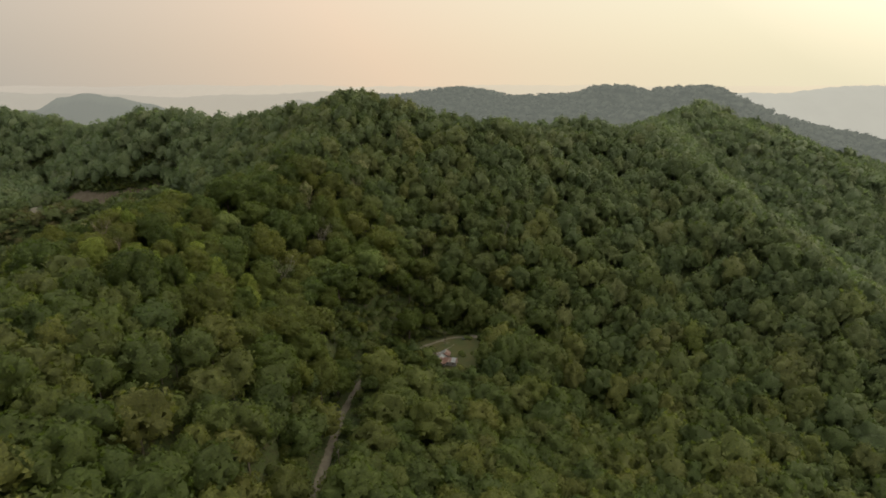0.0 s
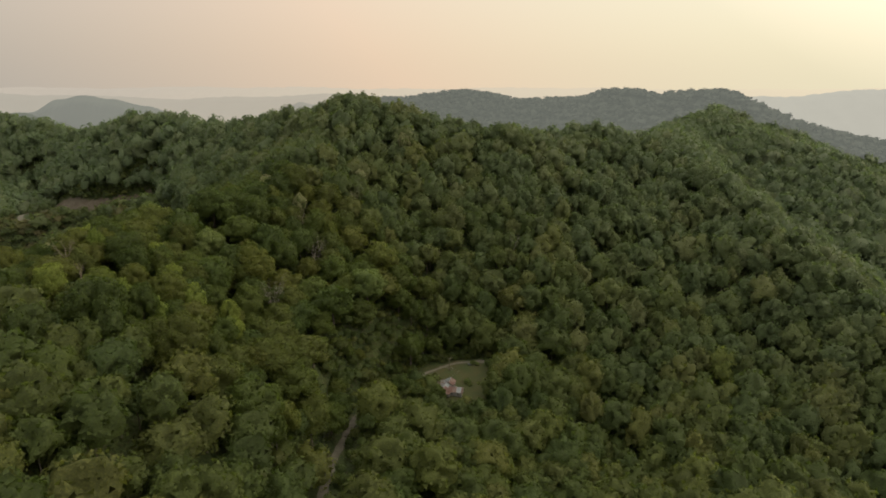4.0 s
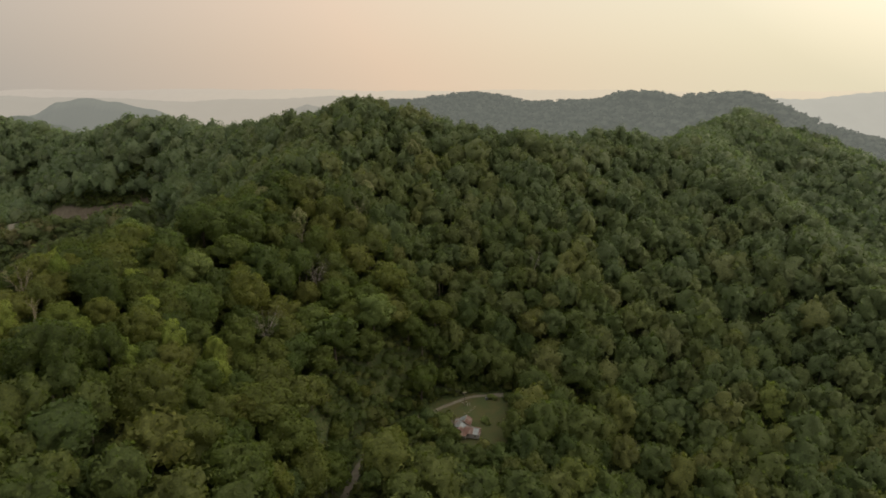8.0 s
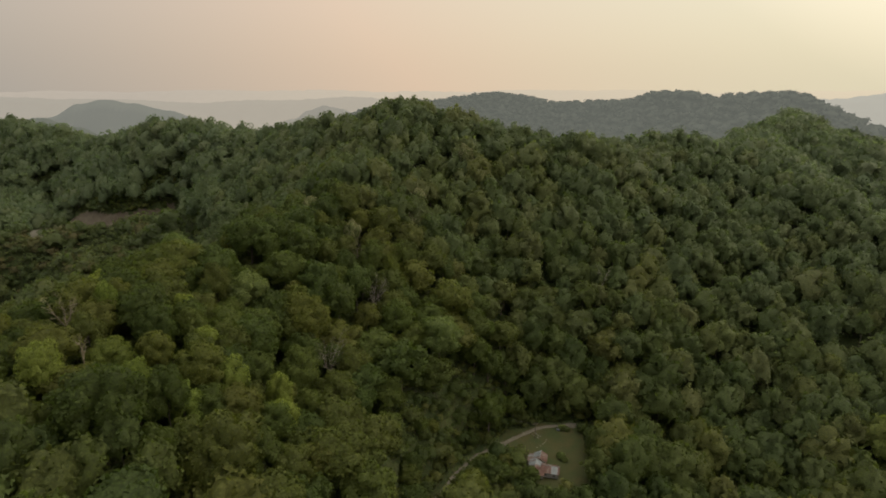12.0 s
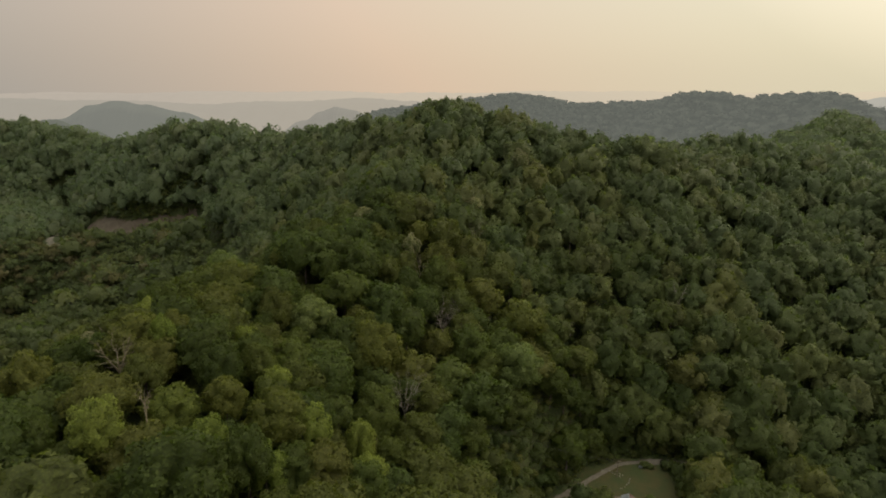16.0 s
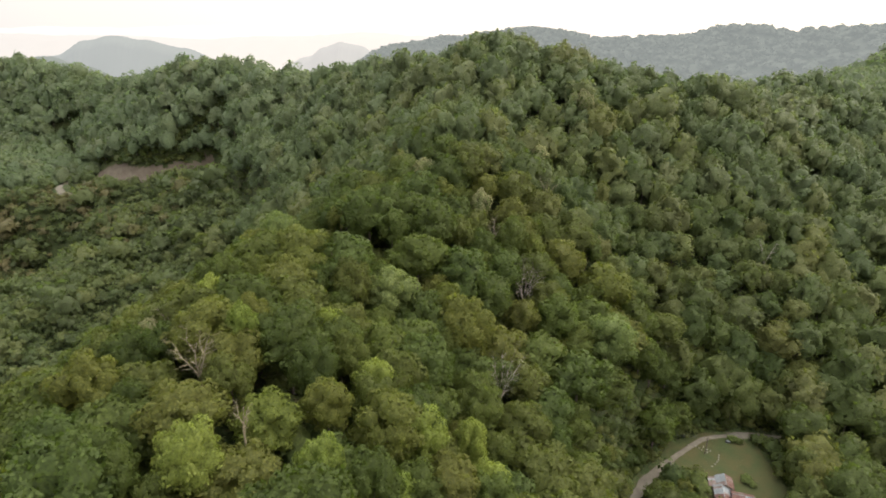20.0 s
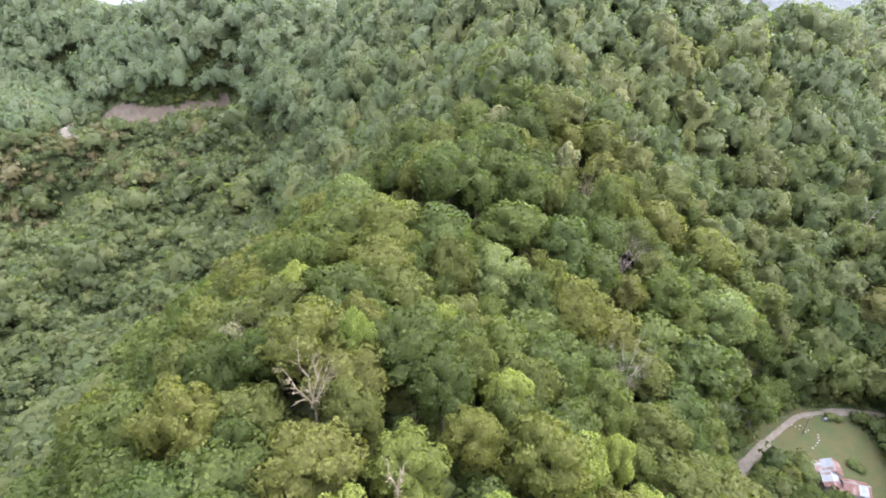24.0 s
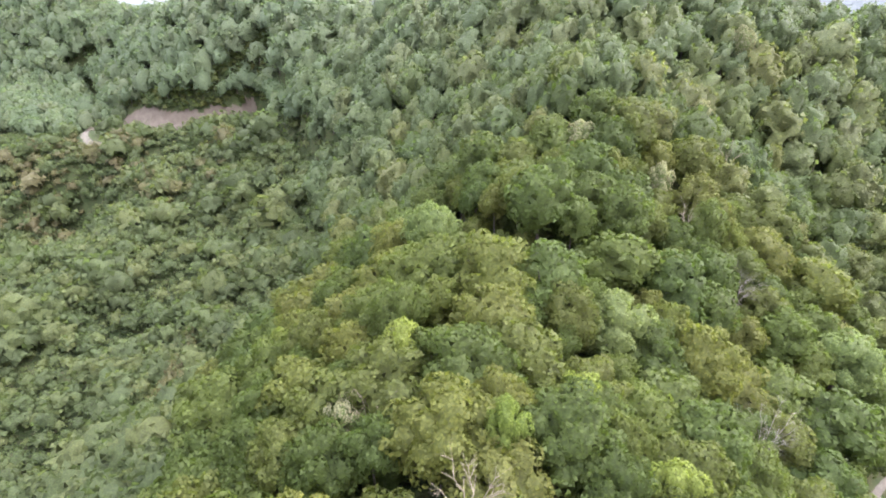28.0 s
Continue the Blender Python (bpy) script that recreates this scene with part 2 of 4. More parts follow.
# far ridge woods glow evenly in place of haze
hazed_far_woods = hazy("haze_woods", (0.103, 0.110, 0.095), 1.0)


# ---- the lie of the land ----
RIDGES = [
    # western skyline ridge, steep to the south
    (1.20, 6, [(-900, 700, 84), (-640, 650, 88), (-500, 640, 92), (-400, 605, 82), (-365, 583, 76), (-330, 560, 85), (-300, 548, 93), (-252, 534, 97), (-225, 515, 90), (-161, 467, 89), (-110, 432, 99)]),
    # the summit and its eastern shoulder, on to the eastern skyline
    (0.88, 14, [(-161, 467, 89), (-110, 432, 100), (-62, 406, 112), (-20, 398, 104), (29, 392, 93), (98, 428, 89), (138, 440, 89), (157, 438, 87), (190, 510, 80), (230, 575, 91), (271, 598, 94), (328, 709, 114)]),
    # spur with a saddle, running south from the summit past the flight path
    (0.74, 16, [(-62, 406, 112), (-80, 345, 86), (-94, 300, 72), (-114, 258, 65), (-123, 222, 67), (-122, 185, 69), (-112, 140, 63), (-96, 90, 58),
                (-90, 30, 54), (-95, -80, 50), (-110, -300, 60)]),
    # nose between the spur and the house
    (1.0, 12, [(-80, 345, 84), (-66, 300, 62), (-55, 266, 44), (-47, 246, 34), (-46, 230, 22)]),
    # spurs below the eastern shoulder
    (0.78, 12, [(157, 438, 87), (162, 378, 70), (176, 345, 58), (190, 310, 42), (199, 288, 30), (216, 258, 12), (250, 212, -14)]),
    # low rib down the middle of the hillside
    (0.80, 12, [(98, 428, 89), (104, 380, 62), (112, 335, 36), (122, 290, 12)]),
    (0.60, 20, [(271, 598, 93), (335, 520, 66), (405, 440, 32), (470, 380, 2)]),
    # ridge behind the summit
    (0.62, 24, [(328, 709, 115), (312, 742, 116), (299, 770, 115), (284, 795, 109), (264, 818, 118), (240, 845, 119), (206, 890, 108), (180, 930, 104), (120, 1040, 101), (34, 1176, 119), (-60, 1185, 106), (-118, 1188, 103), (-165, 1200, 93), (-209, 1205, 90), (-260, 1225, 60)]),
    (0.65, 22, [(328, 709, 115), (350, 706, 102), (391, 703, 89), (440, 700, 77), (502, 700, 63), (557, 700, 52), (700, 720, 25), (900, 760, 10)]),
]
# floors of the hollows
FLOORS = [(0, 250, -1), (14, 266, -1), (-22, 245, 0), (-40, 190, 4), (-40, 140, 8), (-42, 60, 12), (10, 215, -8), (45, 195, -20), (70, 213, -28), (180, 150, -40), (350, 90, -48),
          (70, 90, -12), (40, 250, -4), (110, 235, -12), (-240, 260, -12), (-256, 314, -9), (-230, 345, -2), (-280, 380, 6), (-360, 417, -26), (-367, 482, 18), (-320, 490, 24), (-240, 455, 28),
          (-180, 390, 24), (-420, 560, 26), (-420, 300, -35), (-300, 150, -30), (600, 400, -40), (600, 1000, -30), (-600, 1000, -30), (0, 900, -20), (100, -200, -10)]
# benches cut into the slopes: half width, reach of the blend, line
BENCHES = [
    (13, 20, [(2, 243, -0.5), (5, 252, 0), (8, 259, 0)]),
    (2.6, 12, [(-41, -60, 16), (-41, 60, 12), (-40, 140, 8), (-40, 190, 5), (-37, 219, 3), (-31, 235, 1.2), (-23, 248, 0.5), (-9, 260, 0.3), (4, 269.5, 0.3), (18, 271.5, 0.2), (32, 270, 0), (60, 255, -8), (90, 240, -16)]),
    (2.2, 10, [(-350, 474, 17), (-363, 477, 18), (-371, 486, 19), (-377, 500, 20.5), (-383, 518, 22), (-396, 545, 25), (-420, 575, 30)]),
    (7, 14, [(-366, 490, 24), (-335, 487, 25), (-303, 482, 26), (-262, 488, 30)]),
    (2, 8, [(-262, 500, 33), (-240, 470, 31), (-219, 439, 29), (-206, 421, 28), (-180, 380, 27), (-150, 320, 36), (-130, 270, 54)]),
]

def along(x, y, line):
    """Distance of places from a line, and the line's height there."""
    best, level = np.full(np.shape(x), 1e9), np.zeros(np.shape(x))
    for (ax, ay, az), (bx, by, bz) in zip(line, line[1:]):
        dx, dy = bx - ax, by - ay
        s = np.clip(((x - ax) * dx + (y - ay) * dy) / (dx * dx + dy * dy), 0, 1)
        d = np.hypot(x - ax - s * dx, y - ay - s * dy)
        level = np.where(d < best, az + s * (bz - az), level)
        best = np.minimum(best, d)
    return best, level


def height(x, y):
    x, y = np.asarray(x, float), np.asarray(y, float)
    w = hsum = 0.0
    for fx, fy, fz in FLOORS:
        k = 1.0 / (((x - fx) ** 2 + (y - fy) ** 2) + 60.0) ** 1.5
        w, hsum = w + k, hsum + k * fz
    levels = [hsum / w]
    for fall, rounding, line in RIDGES:
        best = np.full(x.shape, -1e3)
        for (ax, ay, az), (bx, by, bz) in zip(line, line[1:]):
            dx, dy = bx - ax, by - ay
            s = np.clip(((x - ax) * dx + (y - ay) * dy) / (dx * dx + dy * dy), 0, 1)
            d = np.hypot(x - ax - s * dx, y - ay - s * dy)
            best = np.maximum(best, az + s * (bz - az) - fall * (np.sqrt(d * d + rounding ** 2) - rounding))
        levels.append(best)
    top = np.max(levels, axis=0)
    soft = 5.0
    z = top + soft * np.log(sum(np.exp((l - top) / soft) for l in levels)) - 1.0
    for half, reach, line in BENCHES:
        d, level = along(x, y, line)
        k = np.clip((d - half) / reach, 0, 1)
        z = level + (z - level) * k * k * (3 - 2 * k)
    return z


def ground_at(x, y):
    return float(surface(np.array([float(x)]), np.array([float(y)]))[0])


# ---- mesh helpers ----
def mesh_from(name, verts, faces_flat, sizes, materials, index=None, tone=None, smooth=False, haze_share=None, normals=None):
    me = bpy.data.meshes.new(name)
    verts = np.asarray(verts, np.float32)
    me.vertices.add(len(verts))
    me.vertices.foreach_set("co", verts.ravel())
    me.loops.add(len(faces_flat))
    me.loops.foreach_set("vertex_index", np.asarray(faces_flat, np.int32))
    sizes = np.asarray(sizes, np.int32)
    me.polygons.add(len(sizes))
    me.polygons.foreach_set("loop_start", np.concatenate([[0], np.cumsum(sizes)[:-1]]).astype(np.int32))
    for mt in materials:
        me.materials.append(mt)
    if index is not None:
        me.polygons.foreach_set("material_index", np.asarray(index, np.int32))
    me.polygons.foreach_set("use_smooth", np.full(len(sizes), smooth or index is not None))
    if tone is not None:
        me.attributes.new("tone", "FLOAT", "POINT").data.foreach_set("value", np.asarray(tone, np.float32))
    if haze_share is not None:
        me.attributes.new("hazed_stand", "FLOAT", "POINT").data.foreach_set("value", np.asarray(haze_share, np.float32))
    me.update(calc_edges=True)
    if normals is not None:
        me.normals_split_custom_set_from_vertices(np.asarray(normals, np.float32))
    return me


def part(name, bm, mat, parent=None, label=""):
    me = bpy.data.meshes.new(name)
    bm.to_mesh(me)
    bm.free()
    me.materials.append(mat)
    ob = new(name, me)
    ob.parent = parent
    return tagged(ob, label)


def empty(name, m, label, category, group=""):
    e = new(name)
    e.matrix_world = m
    return tagged(e, label, category, group)


def box(bm, size, at=(0, 0, 0), turn=0.0, bevel=0.0):
    r = bmesh.ops.create_cube(bm, size=1.0, matrix=Matrix.Translation(at) @ Matrix.Rotation(turn, 4, "Z") @ Matrix.Diagonal((*size, 1)))
    if bevel:
        es = list({e for v in r["verts"] for e in v.link_edges})
        bmesh.ops.bevel(bm, geom=es, offset=bevel, segments=1, affect="EDGES")
    return bm


def tube(bm, a, b, ra, rb, sides=6):
    a, b = Vector(a), Vector(b)
    d = b - a
    q = d.to_track_quat("Z", "Y").to_matrix().to_4x4()
    bmesh.ops.create_cone(bm, cap_ends=True, segments=sides, radius1=ra, radius2=rb, depth=d.length, matrix=Matrix.Translation((a + b) / 2) @ q)
    return bm


# ---- ground: one sheet to the horizon ----
def axis(low, high, step, reach):
    inner_part = np.arange(low, high + step, step)
    out, s = [], step
    while sum(out) < reach:
        s *= 1.16
        out.append(s)
    out = np.cumsum(out)
    return np.concatenate([low - out[::-1], inner_part, inner_part[-1] + out])


def rolling(x, y):
    """Low swell of the far country."""
    far = np.clip((np.hypot(x, y - 300) - 800) / 900, 0, 1)
    return far * (22 * np.sin(x / 310 + 1.3 * np.sin(y / 420)) * np.sin(y / 270 + 0.8) + 14 * np.sin(x / 150 + y / 190))


def fine_relief(x, y):
    return 0.7 * np.sin(x / 5.1 + 2 * np.sin(y / 9.0)) * np.sin(y / 6.3 + 1.1) + 1.2 * np.sin(x / 17 + y / 13)


def open_ground(x, y):
    """0 on the road and the yard, 1 in the woods."""
    k = np.ones(np.shape(x))
    for half, reach, line in BENCHES:
        k = np.minimum(k, np.clip((along(x, y, line)[0] - half) / reach, 0, 1))
    return k


def land(x, y):
    return height(x, y) + rolling(x, y) + fine_relief(x, y) * open_ground(x, y)


gx, gy = axis(-700, 700, 12.0, 3800), axis(-40, 1300, 12.0, 3800)
gx = np.unique(np.concatenate([gx, np.arange(-420, 421, 5.0)]))
gy = np.unique(np.concatenate([gy, np.arange(-40, 641, 5.0)]))
X, Y = np.meshgrid(gx, gy, indexing="ij")
Z = land(X, Y)
nx, ny = X.shape
idx = np.arange(nx * ny).reshape(nx, ny)
quads = np.stack([idx[:-1, :-1], idx[1:, :-1], idx[1:, 1:], idx[:-1, 1:]], -1).reshape(-1, 4)
me = mesh_from("ground", np.stack([X, Y, Z], -1).reshape(-1, 3), quads.ravel(), np.full(len(quads), 4), [forest_floor], smooth=True)
tagged(new("ground", me), "leaf-littered forest floor of steep wooded hills", "ground", kind="structure")


def surface(x, y):
    """Height of the ground sheet itself."""
    x, y = np.asarray(x, float), np.asarray(y, float)
    i = np.clip(np.searchsorted(gx, x) - 1, 0, len(gx) - 2)
    j = np.clip(np.searchsorted(gy, y) - 1, 0, len(gy) - 2)
    u, v = (x - gx[i]) / (gx[i + 1] - gx[i]), (y - gy[j]) / (gy[j + 1] - gy[j])
    return (Z[i, j] * (1 - u) + Z[i + 1, j] * u) * (1 - v) + (Z[i, j + 1] * (1 - u) + Z[i + 1, j + 1] * u) * v


def strip(name, line, half, mat, label, category, lift=0.12, ragged=0.35, seed=1):
    """A ribbon laid on the land along a line, with uneven edges."""
    rng = np.random.default_rng(seed)
    pts = []
    for (ax, ay, az), (bx, by, bz) in zip(line, line[1:]):
        n = max(2, int(math.hypot(bx - ax, by - ay) / 1.5))
        pts += [(ax + (bx - ax) * k / n, ay + (by - ay) * k / n) for k in range(n)]
    pts = np.array(pts)
    for _ in range(6):
        pts[1:-1] = (pts[:-2] + 2 * pts[1:-1] + pts[2:]) / 4
    tang = np.gradient(pts, axis=0)
    tang /= np.linalg.norm(tang, axis=1)[:, None]
    side = np.stack([tang[:, 1], -tang[:, 0]], -1)
    cols = []
    for u in (-1, -0.5, 0, 0.5, 1):
        w = half * u + (rng.normal(0, ragged * half * 0.3, len(pts)) if abs(u) == 1 else 0)
        q = pts + side * np.reshape(w, (-1, 1))
        z = surface(q[:, 0], q[:, 1]) + lift + (0.05 if abs(u) == 0.5 else 0) * -1
        if abs(u) == 1:
            z -= lift * 0.9
        cols.append(np.column_stack([q, z]))
    v = np.stack(cols, 1)
    n = len(pts)
    ids = np.arange(n * 5).reshape(n, 5)
    f = np.stack([ids[:-1, :-1], ids[:-1, 1:], ids[1:, 1:], ids[1:, :-1]], -1).reshape(-1, 4)
    return tagged(new(name, mesh_from(name, v.reshape(-1, 3), f.ravel(), np.full(len(f), 4), [mat], smooth=True)), label, category, kind="structure")


ROAD = BENCHES[1][2]
strip("road", ROAD, 1.5, gravel, "narrow pale gravel road curving through the wooded hollow", "road", seed=2)
strip("road", BENCHES[2][2], 2.1, gravel, "pale dirt road winding up the far basin", "road", seed=3)
strip("road", BENCHES[4][2][:5], 0.9, dirt, "overgrown dirt track along the slope", "track", seed=4)


def patch(name, outline, mat, label, category, lift=0.06, step=1.5):
    """A patch of ground cover laid on the land inside an outline given as a test."""
    x0, x1, y0, y1, inside = outline
    xs, ys = np.arange(x0, x1, step), np.arange(y0, y1, step)
    PX, PY = np.meshgrid(xs, ys, indexing="ij")
    PZ = surface(PX, PY) + lift
    keep = inside(PX[:-1, :-1] + step / 2, PY[:-1, :-1] + step / 2)
    ids = np.arange(PX.size).reshape(PX.shape)
    f = np.stack([ids[:-1, :-1], ids[1:, :-1], ids[1:, 1:], ids[:-1, 1:]], -1)[keep]
    return tagged(new(name, mesh_from(name, np.stack([PX, PY, PZ], -1).reshape(-1, 3), f.ravel(), np.full(len(f), 4), [mat], smooth=True)), label, category, kind="structure")


def wobble(x, y, k=1.0):
    return k * (np.sin(x * 0.7 + 1.7 * np.sin(y * 0.4)) + np.sin(y * 0.9 + x * 0.3))


YARD = [(8, 247, 0), (8, 254, 0), (8, 260, 0)]


def in_yard(x, y):
    d = np.minimum(along(x, y, YARD)[0], along(x, y, [(-4, 259, 0), (2, 262, 0)])[0] + 4.5)
    return (d + wobble(x, y, 0.6) < 12.5) | (along(x, y, [(-1, 243, 0), (4, 241, 0)])[0] < 6.0)


patch("lawn", (-25, 40, 215, 290, in_yard), grass_mat, "mown yellow-green grass yard round the old house", "lawn")
rough = np.random.default_rng(51)
lx, ly = rough.uniform(-20, 32, 16000), rough.uniform(226, 282, 16000)
mown = in_yard(lx, ly) & (along(lx, ly, ROAD)[0] > 1.8)
lx, ly = lx[mown], ly[mown]
lz = surface(lx, ly)
spin, h_ = rough.uniform(0, 6.28, len(lx)), rough.uniform(0.04, 0.11, len(lx)) * (1 + 0.4 * (np.sin(lx * 0.5 + 2) * np.sin(ly * 0.37) > 0.45))
blades = []
for turn in (0.0, 2.1, 4.2):
    cx, cy = np.cos(spin + turn), np.sin(spin + turn)
    w_ = h_ * 0.9
    blades += [np.column_stack([lx - cy * w_, ly + cx * w_, lz]), np.column_stack([lx + cy * w_, ly - cx * w_, lz]), np.column_stack([lx + cx * h_ * 0.7, ly + cy * h_ * 0.7, lz + h_])]
tufts = np.stack(blades, 1).reshape(-1, 3)
GRASS = [(0.0, (0.018, 0.026, 0.006)), (0.4, (0.024, 0.029, 0.008)), (0.75, (0.031, 0.030, 0.011)), (1.0, (0.035, 0.033, 0.013))]
tagged(new("grass", mesh_from("grass", tufts, np.arange(len(tufts)), np.full(len(tufts) // 3, 3), [foliage("grass_tufts", GRASS, "tone", 0.3)],
                              tone=np.repeat(np.clip(0.5 + 0.35 * np.sin(lx * 0.35) * np.sin(ly * 0.28) + rough.normal(0, 0.15, len(lx)), 0, 1), 9),
                              normals=np.tile((0.0, 0.0, 1.0), (len(tufts), 1)))), "rough yellow-green and straw grass of the yard", "grass", kind="stuff")
BANK = [(-376, 506, 0), (-335, 504, 0), (-303, 499, 0), (-268, 496, 0)]
patch("cut_bank", (-385, -240, 470, 520, lambda x, y: (along(x, y, BANK)[0] + wobble(x, y, 0.7) < 9.0) & (land(x, y) - along(x, y, BENCHES[3][2])[1] + wobble(x * 0.5, y, 1.0) < 11)), dirt, "bare brown cut bank above the scrub basin", "bank", lift=0.45, step=1.0)


# ---- trees ----
BALLS = {}


def icosphere(level, low):
    """Unit sphere's points and triangles, open below a level."""
    if (level, low) not in BALLS:
        bm = bmesh.new()
        bmesh.ops.create_icosphere(bm, subdivisions=level, radius=1.0)
        pts = np.array([v.co[:] for v in bm.verts])
        tris = np.array([[v.index for v in f.verts] for f in bm.faces if f.calc_center_median().z > low])
        bm.free()
        used = np.unique(tris)
        slot = np.zeros(len(pts), int)
        slot[used] = np.arange(len(used))
        BALLS[level, low] = pts[used], slot[tris]
    return BALLS[level, low]


def crown_template(seed, clumps, leaf, core_level, low=-0.75, stretch=1.4, per=3, boughs=26, tufts=6, tilt=0.5, lift=0.36, fill=0.95, rough=0.16, even=0.0):
    """Domed crown of a broad-leaved tree: a lobed leafy mass of boughs and sprays with loose leaf clumps standing out of it.
    Radius about 1, height -0.75 to 0.85."""
    rng = np.random.default_rng(seed)
    lobes = []
    skew = rng.uniform(-0.2, 0.2, 2)
    for i in range(boughs):
        up = 0.97 - 1.62 * ((i + rng.uniform(0, 0.9)) / boughs) ** 0.85
        a = i * 2.39996 + rng.uniform(-0.35, 0.35)
        r = math.sqrt(max(0.0, 1 - max(up, 0) ** 2)) * rng.uniform(0.60, 0.80) * (1 + 0.3 * min(up, 0))
        lobes.append((r * math.cos(a) + skew[0] * up, r * math.sin(a) + skew[1] * up, (up * 0.56 + rng.uniform(-0.06, 0.06)) * stretch, rng.uniform(0.20, 0.33)))
    lobes.append((skew[0], skew[1], 0.52 * stretch, 0.30))
    lobes = np.array(lobes)
    sprays = []
    for lx, ly, lz, lr in lobes:
        for _ in range(tufts):
            g = np.array([lx, ly, lz * 0.7 + 0.25]) * 1.1 + rng.normal(0, 0.6, 3)
            g /= np.linalg.norm(g)
            sprays.append((lx + g[0] * lr * 0.82, ly + g[1] * lr * 0.82, lz + g[2] * lr * 0.82, lr * rng.uniform(0.28, 0.46)))
    balls = np.concatenate([lobes, np.array(sprays)]) if tufts else lobes
    share = balls[:, 3] ** 2
    pick = rng.choice(len(balls), clumps * 3, p=share / share.sum())
    d = rng.normal(size=(clumps * 3, 3))
    d[:, 2] = d[:, 2] * 0.9 + 0.35
    d /= np.linalg.norm(d, axis=1)[:, None]
    p = balls[pick, :3] + d * (balls[pick, 3] * rng.uniform(0.94, 1.10, clumps * 3))[:, None]
    gap = np.linalg.norm(p[:, None] - balls[None, :, :3], axis=2) - balls[None, :, 3] * 0.88
    order = np.argsort(gap.min(axis=1) < 0, kind="stable")[:clumps]
    p, d = p[order], d[order]
    nrm = d + rng.normal(0, tilt, p.shape)
    nrm /= np.linalg.norm(nrm, axis=1)[:, None]
    u = np.cross(nrm, rng.normal(size=p.shape))
    u /= np.linalg.norm(u, axis=1)[:, None]
    w = np.cross(nrm, u)
    s = leaf * rng.uniform(0.6, 1.35, (clumps, 1))
    k = rng.uniform(0.6, 0.95, (clumps, 1))
    if per == 3:
        q = np.stack([p - u * s, p + u * s * 0.55 - w * s * 0.9, p + u * s * 0.55 + w * s * 0.9], 1).reshape(-1, 3)
    else:
        q = np.stack([p - u * s, p - w * s * k - nrm * s * 0.3, p + u * s, p + w * s * k - nrm * s * 0.3], 1).reshape(-1, 3)
    q += rng.normal(0, leaf * 0.12, q.shape)
    core, tris = icosphere(core_level, low)
    reach = np.full(len(core), 0.3)
    for lx, ly, lz, lr in balls:
        c = np.array([lx, ly, lz])
        bq = core @ c
        disc = bq ** 2 - (c @ c - lr * lr)
        reach = np.maximum(reach, np.where(disc > 0, bq + np.sqrt(np.maximum(disc, 0)), 0))
    reach = reach * (1 - even) + reach.mean() * even
    core = core * (reach * (fill + rng.normal(0, 0.018, len(core))))[:, None]
    face_n = np.cross(core[tris[:, 1]] - core[tris[:, 0]], core[tris[:, 2]] - core[tris[:, 0]])
    core_n = np.zeros(core.shape)
    for j in range(3):
        np.add.at(core_n, tris[:, j], face_n)
    core_n /= np.linalg.norm(core_n, axis=1)[:, None] + 1e-9
    swell = core / np.linalg.norm(core, axis=1)[:, None]
    core_n = 0.62 * core_n + 0.25 * swell + np.array([0, 0, lift])
    radial = p * np.array([1, 1, 0.7])
    radial /= np.linalg.norm(radial, axis=1)[:, None] + 1e-9
    facing = np.where((nrm * (d + np.array([0, 0, 0.5]))).sum(axis=1)[:, None] < 0, -nrm, nrm)
    leaf_n = facing * 0.42 + d * 0.34 + radial * 0.16 + np.array([0, 0, lift * 0.8]) + rng.normal(0, rough, p.shape)
    normals = np.concatenate([np.repeat(leaf_n, per, 0), core_n])
    normals /= np.linalg.norm(normals, axis=1)[:, None]
    q[:, 2] /= stretch
    core = core / np.array([1, 1, stretch])
    return q, core, tris, normals, per


def crown_mesh(name, tpl, mats):
    q, core, tris, normals, per = tpl
    v = np.concatenate([q, core])
    nq = len(q) // per
    flat = np.concatenate([np.arange(nq * per), (tris + len(q)).ravel()])
    return mesh_from(name, v, flat, [per] * nq + [3] * len(tris), mats, [0] * nq + [1] * len(tris), normals=normals)


def wood(name, tpl_seed, tall, radius, fork=0.45, limbs=5, mat=None):
    """Tapered trunk with limbs that rise into the crown."""
    rng = random.Random(tpl_seed)
    bm = bmesh.new()
    lean = Vector((rng.uniform(-0.4, 0.4), rng.uniform(-0.4, 0.4), 0))
    mid = Vector((0, 0, tall * fork)) + lean
    tube(bm, (0, 0, -1.2), mid * 0.5, 0.32, 0.25, 7)
    tube(bm, mid * 0.5, mid, 0.25, 0.2, 7)
    for i in range(limbs):
        a = 2 * math.pi * (i + rng.uniform(-0.3, 0.3)) / limbs
        e = Vector((math.cos(a), math.sin(a), 0)) * radius * rng.uniform(0.35, 0.6) + Vector((0, 0, tall * rng.uniform(0.68, 0.85)))
        k = mid.lerp(e, 0.5) + Vector((0, 0, 0.6))
        tube(bm, mid, k, 0.15, 0.10, 5)
        tube(bm, k, e, 0.10, 0.04, 5)
    me = bpy.data.meshes.new(name)
    bm.to_mesh(me)
    bm.free()
    me.materials.append(mat or bark)
    return me


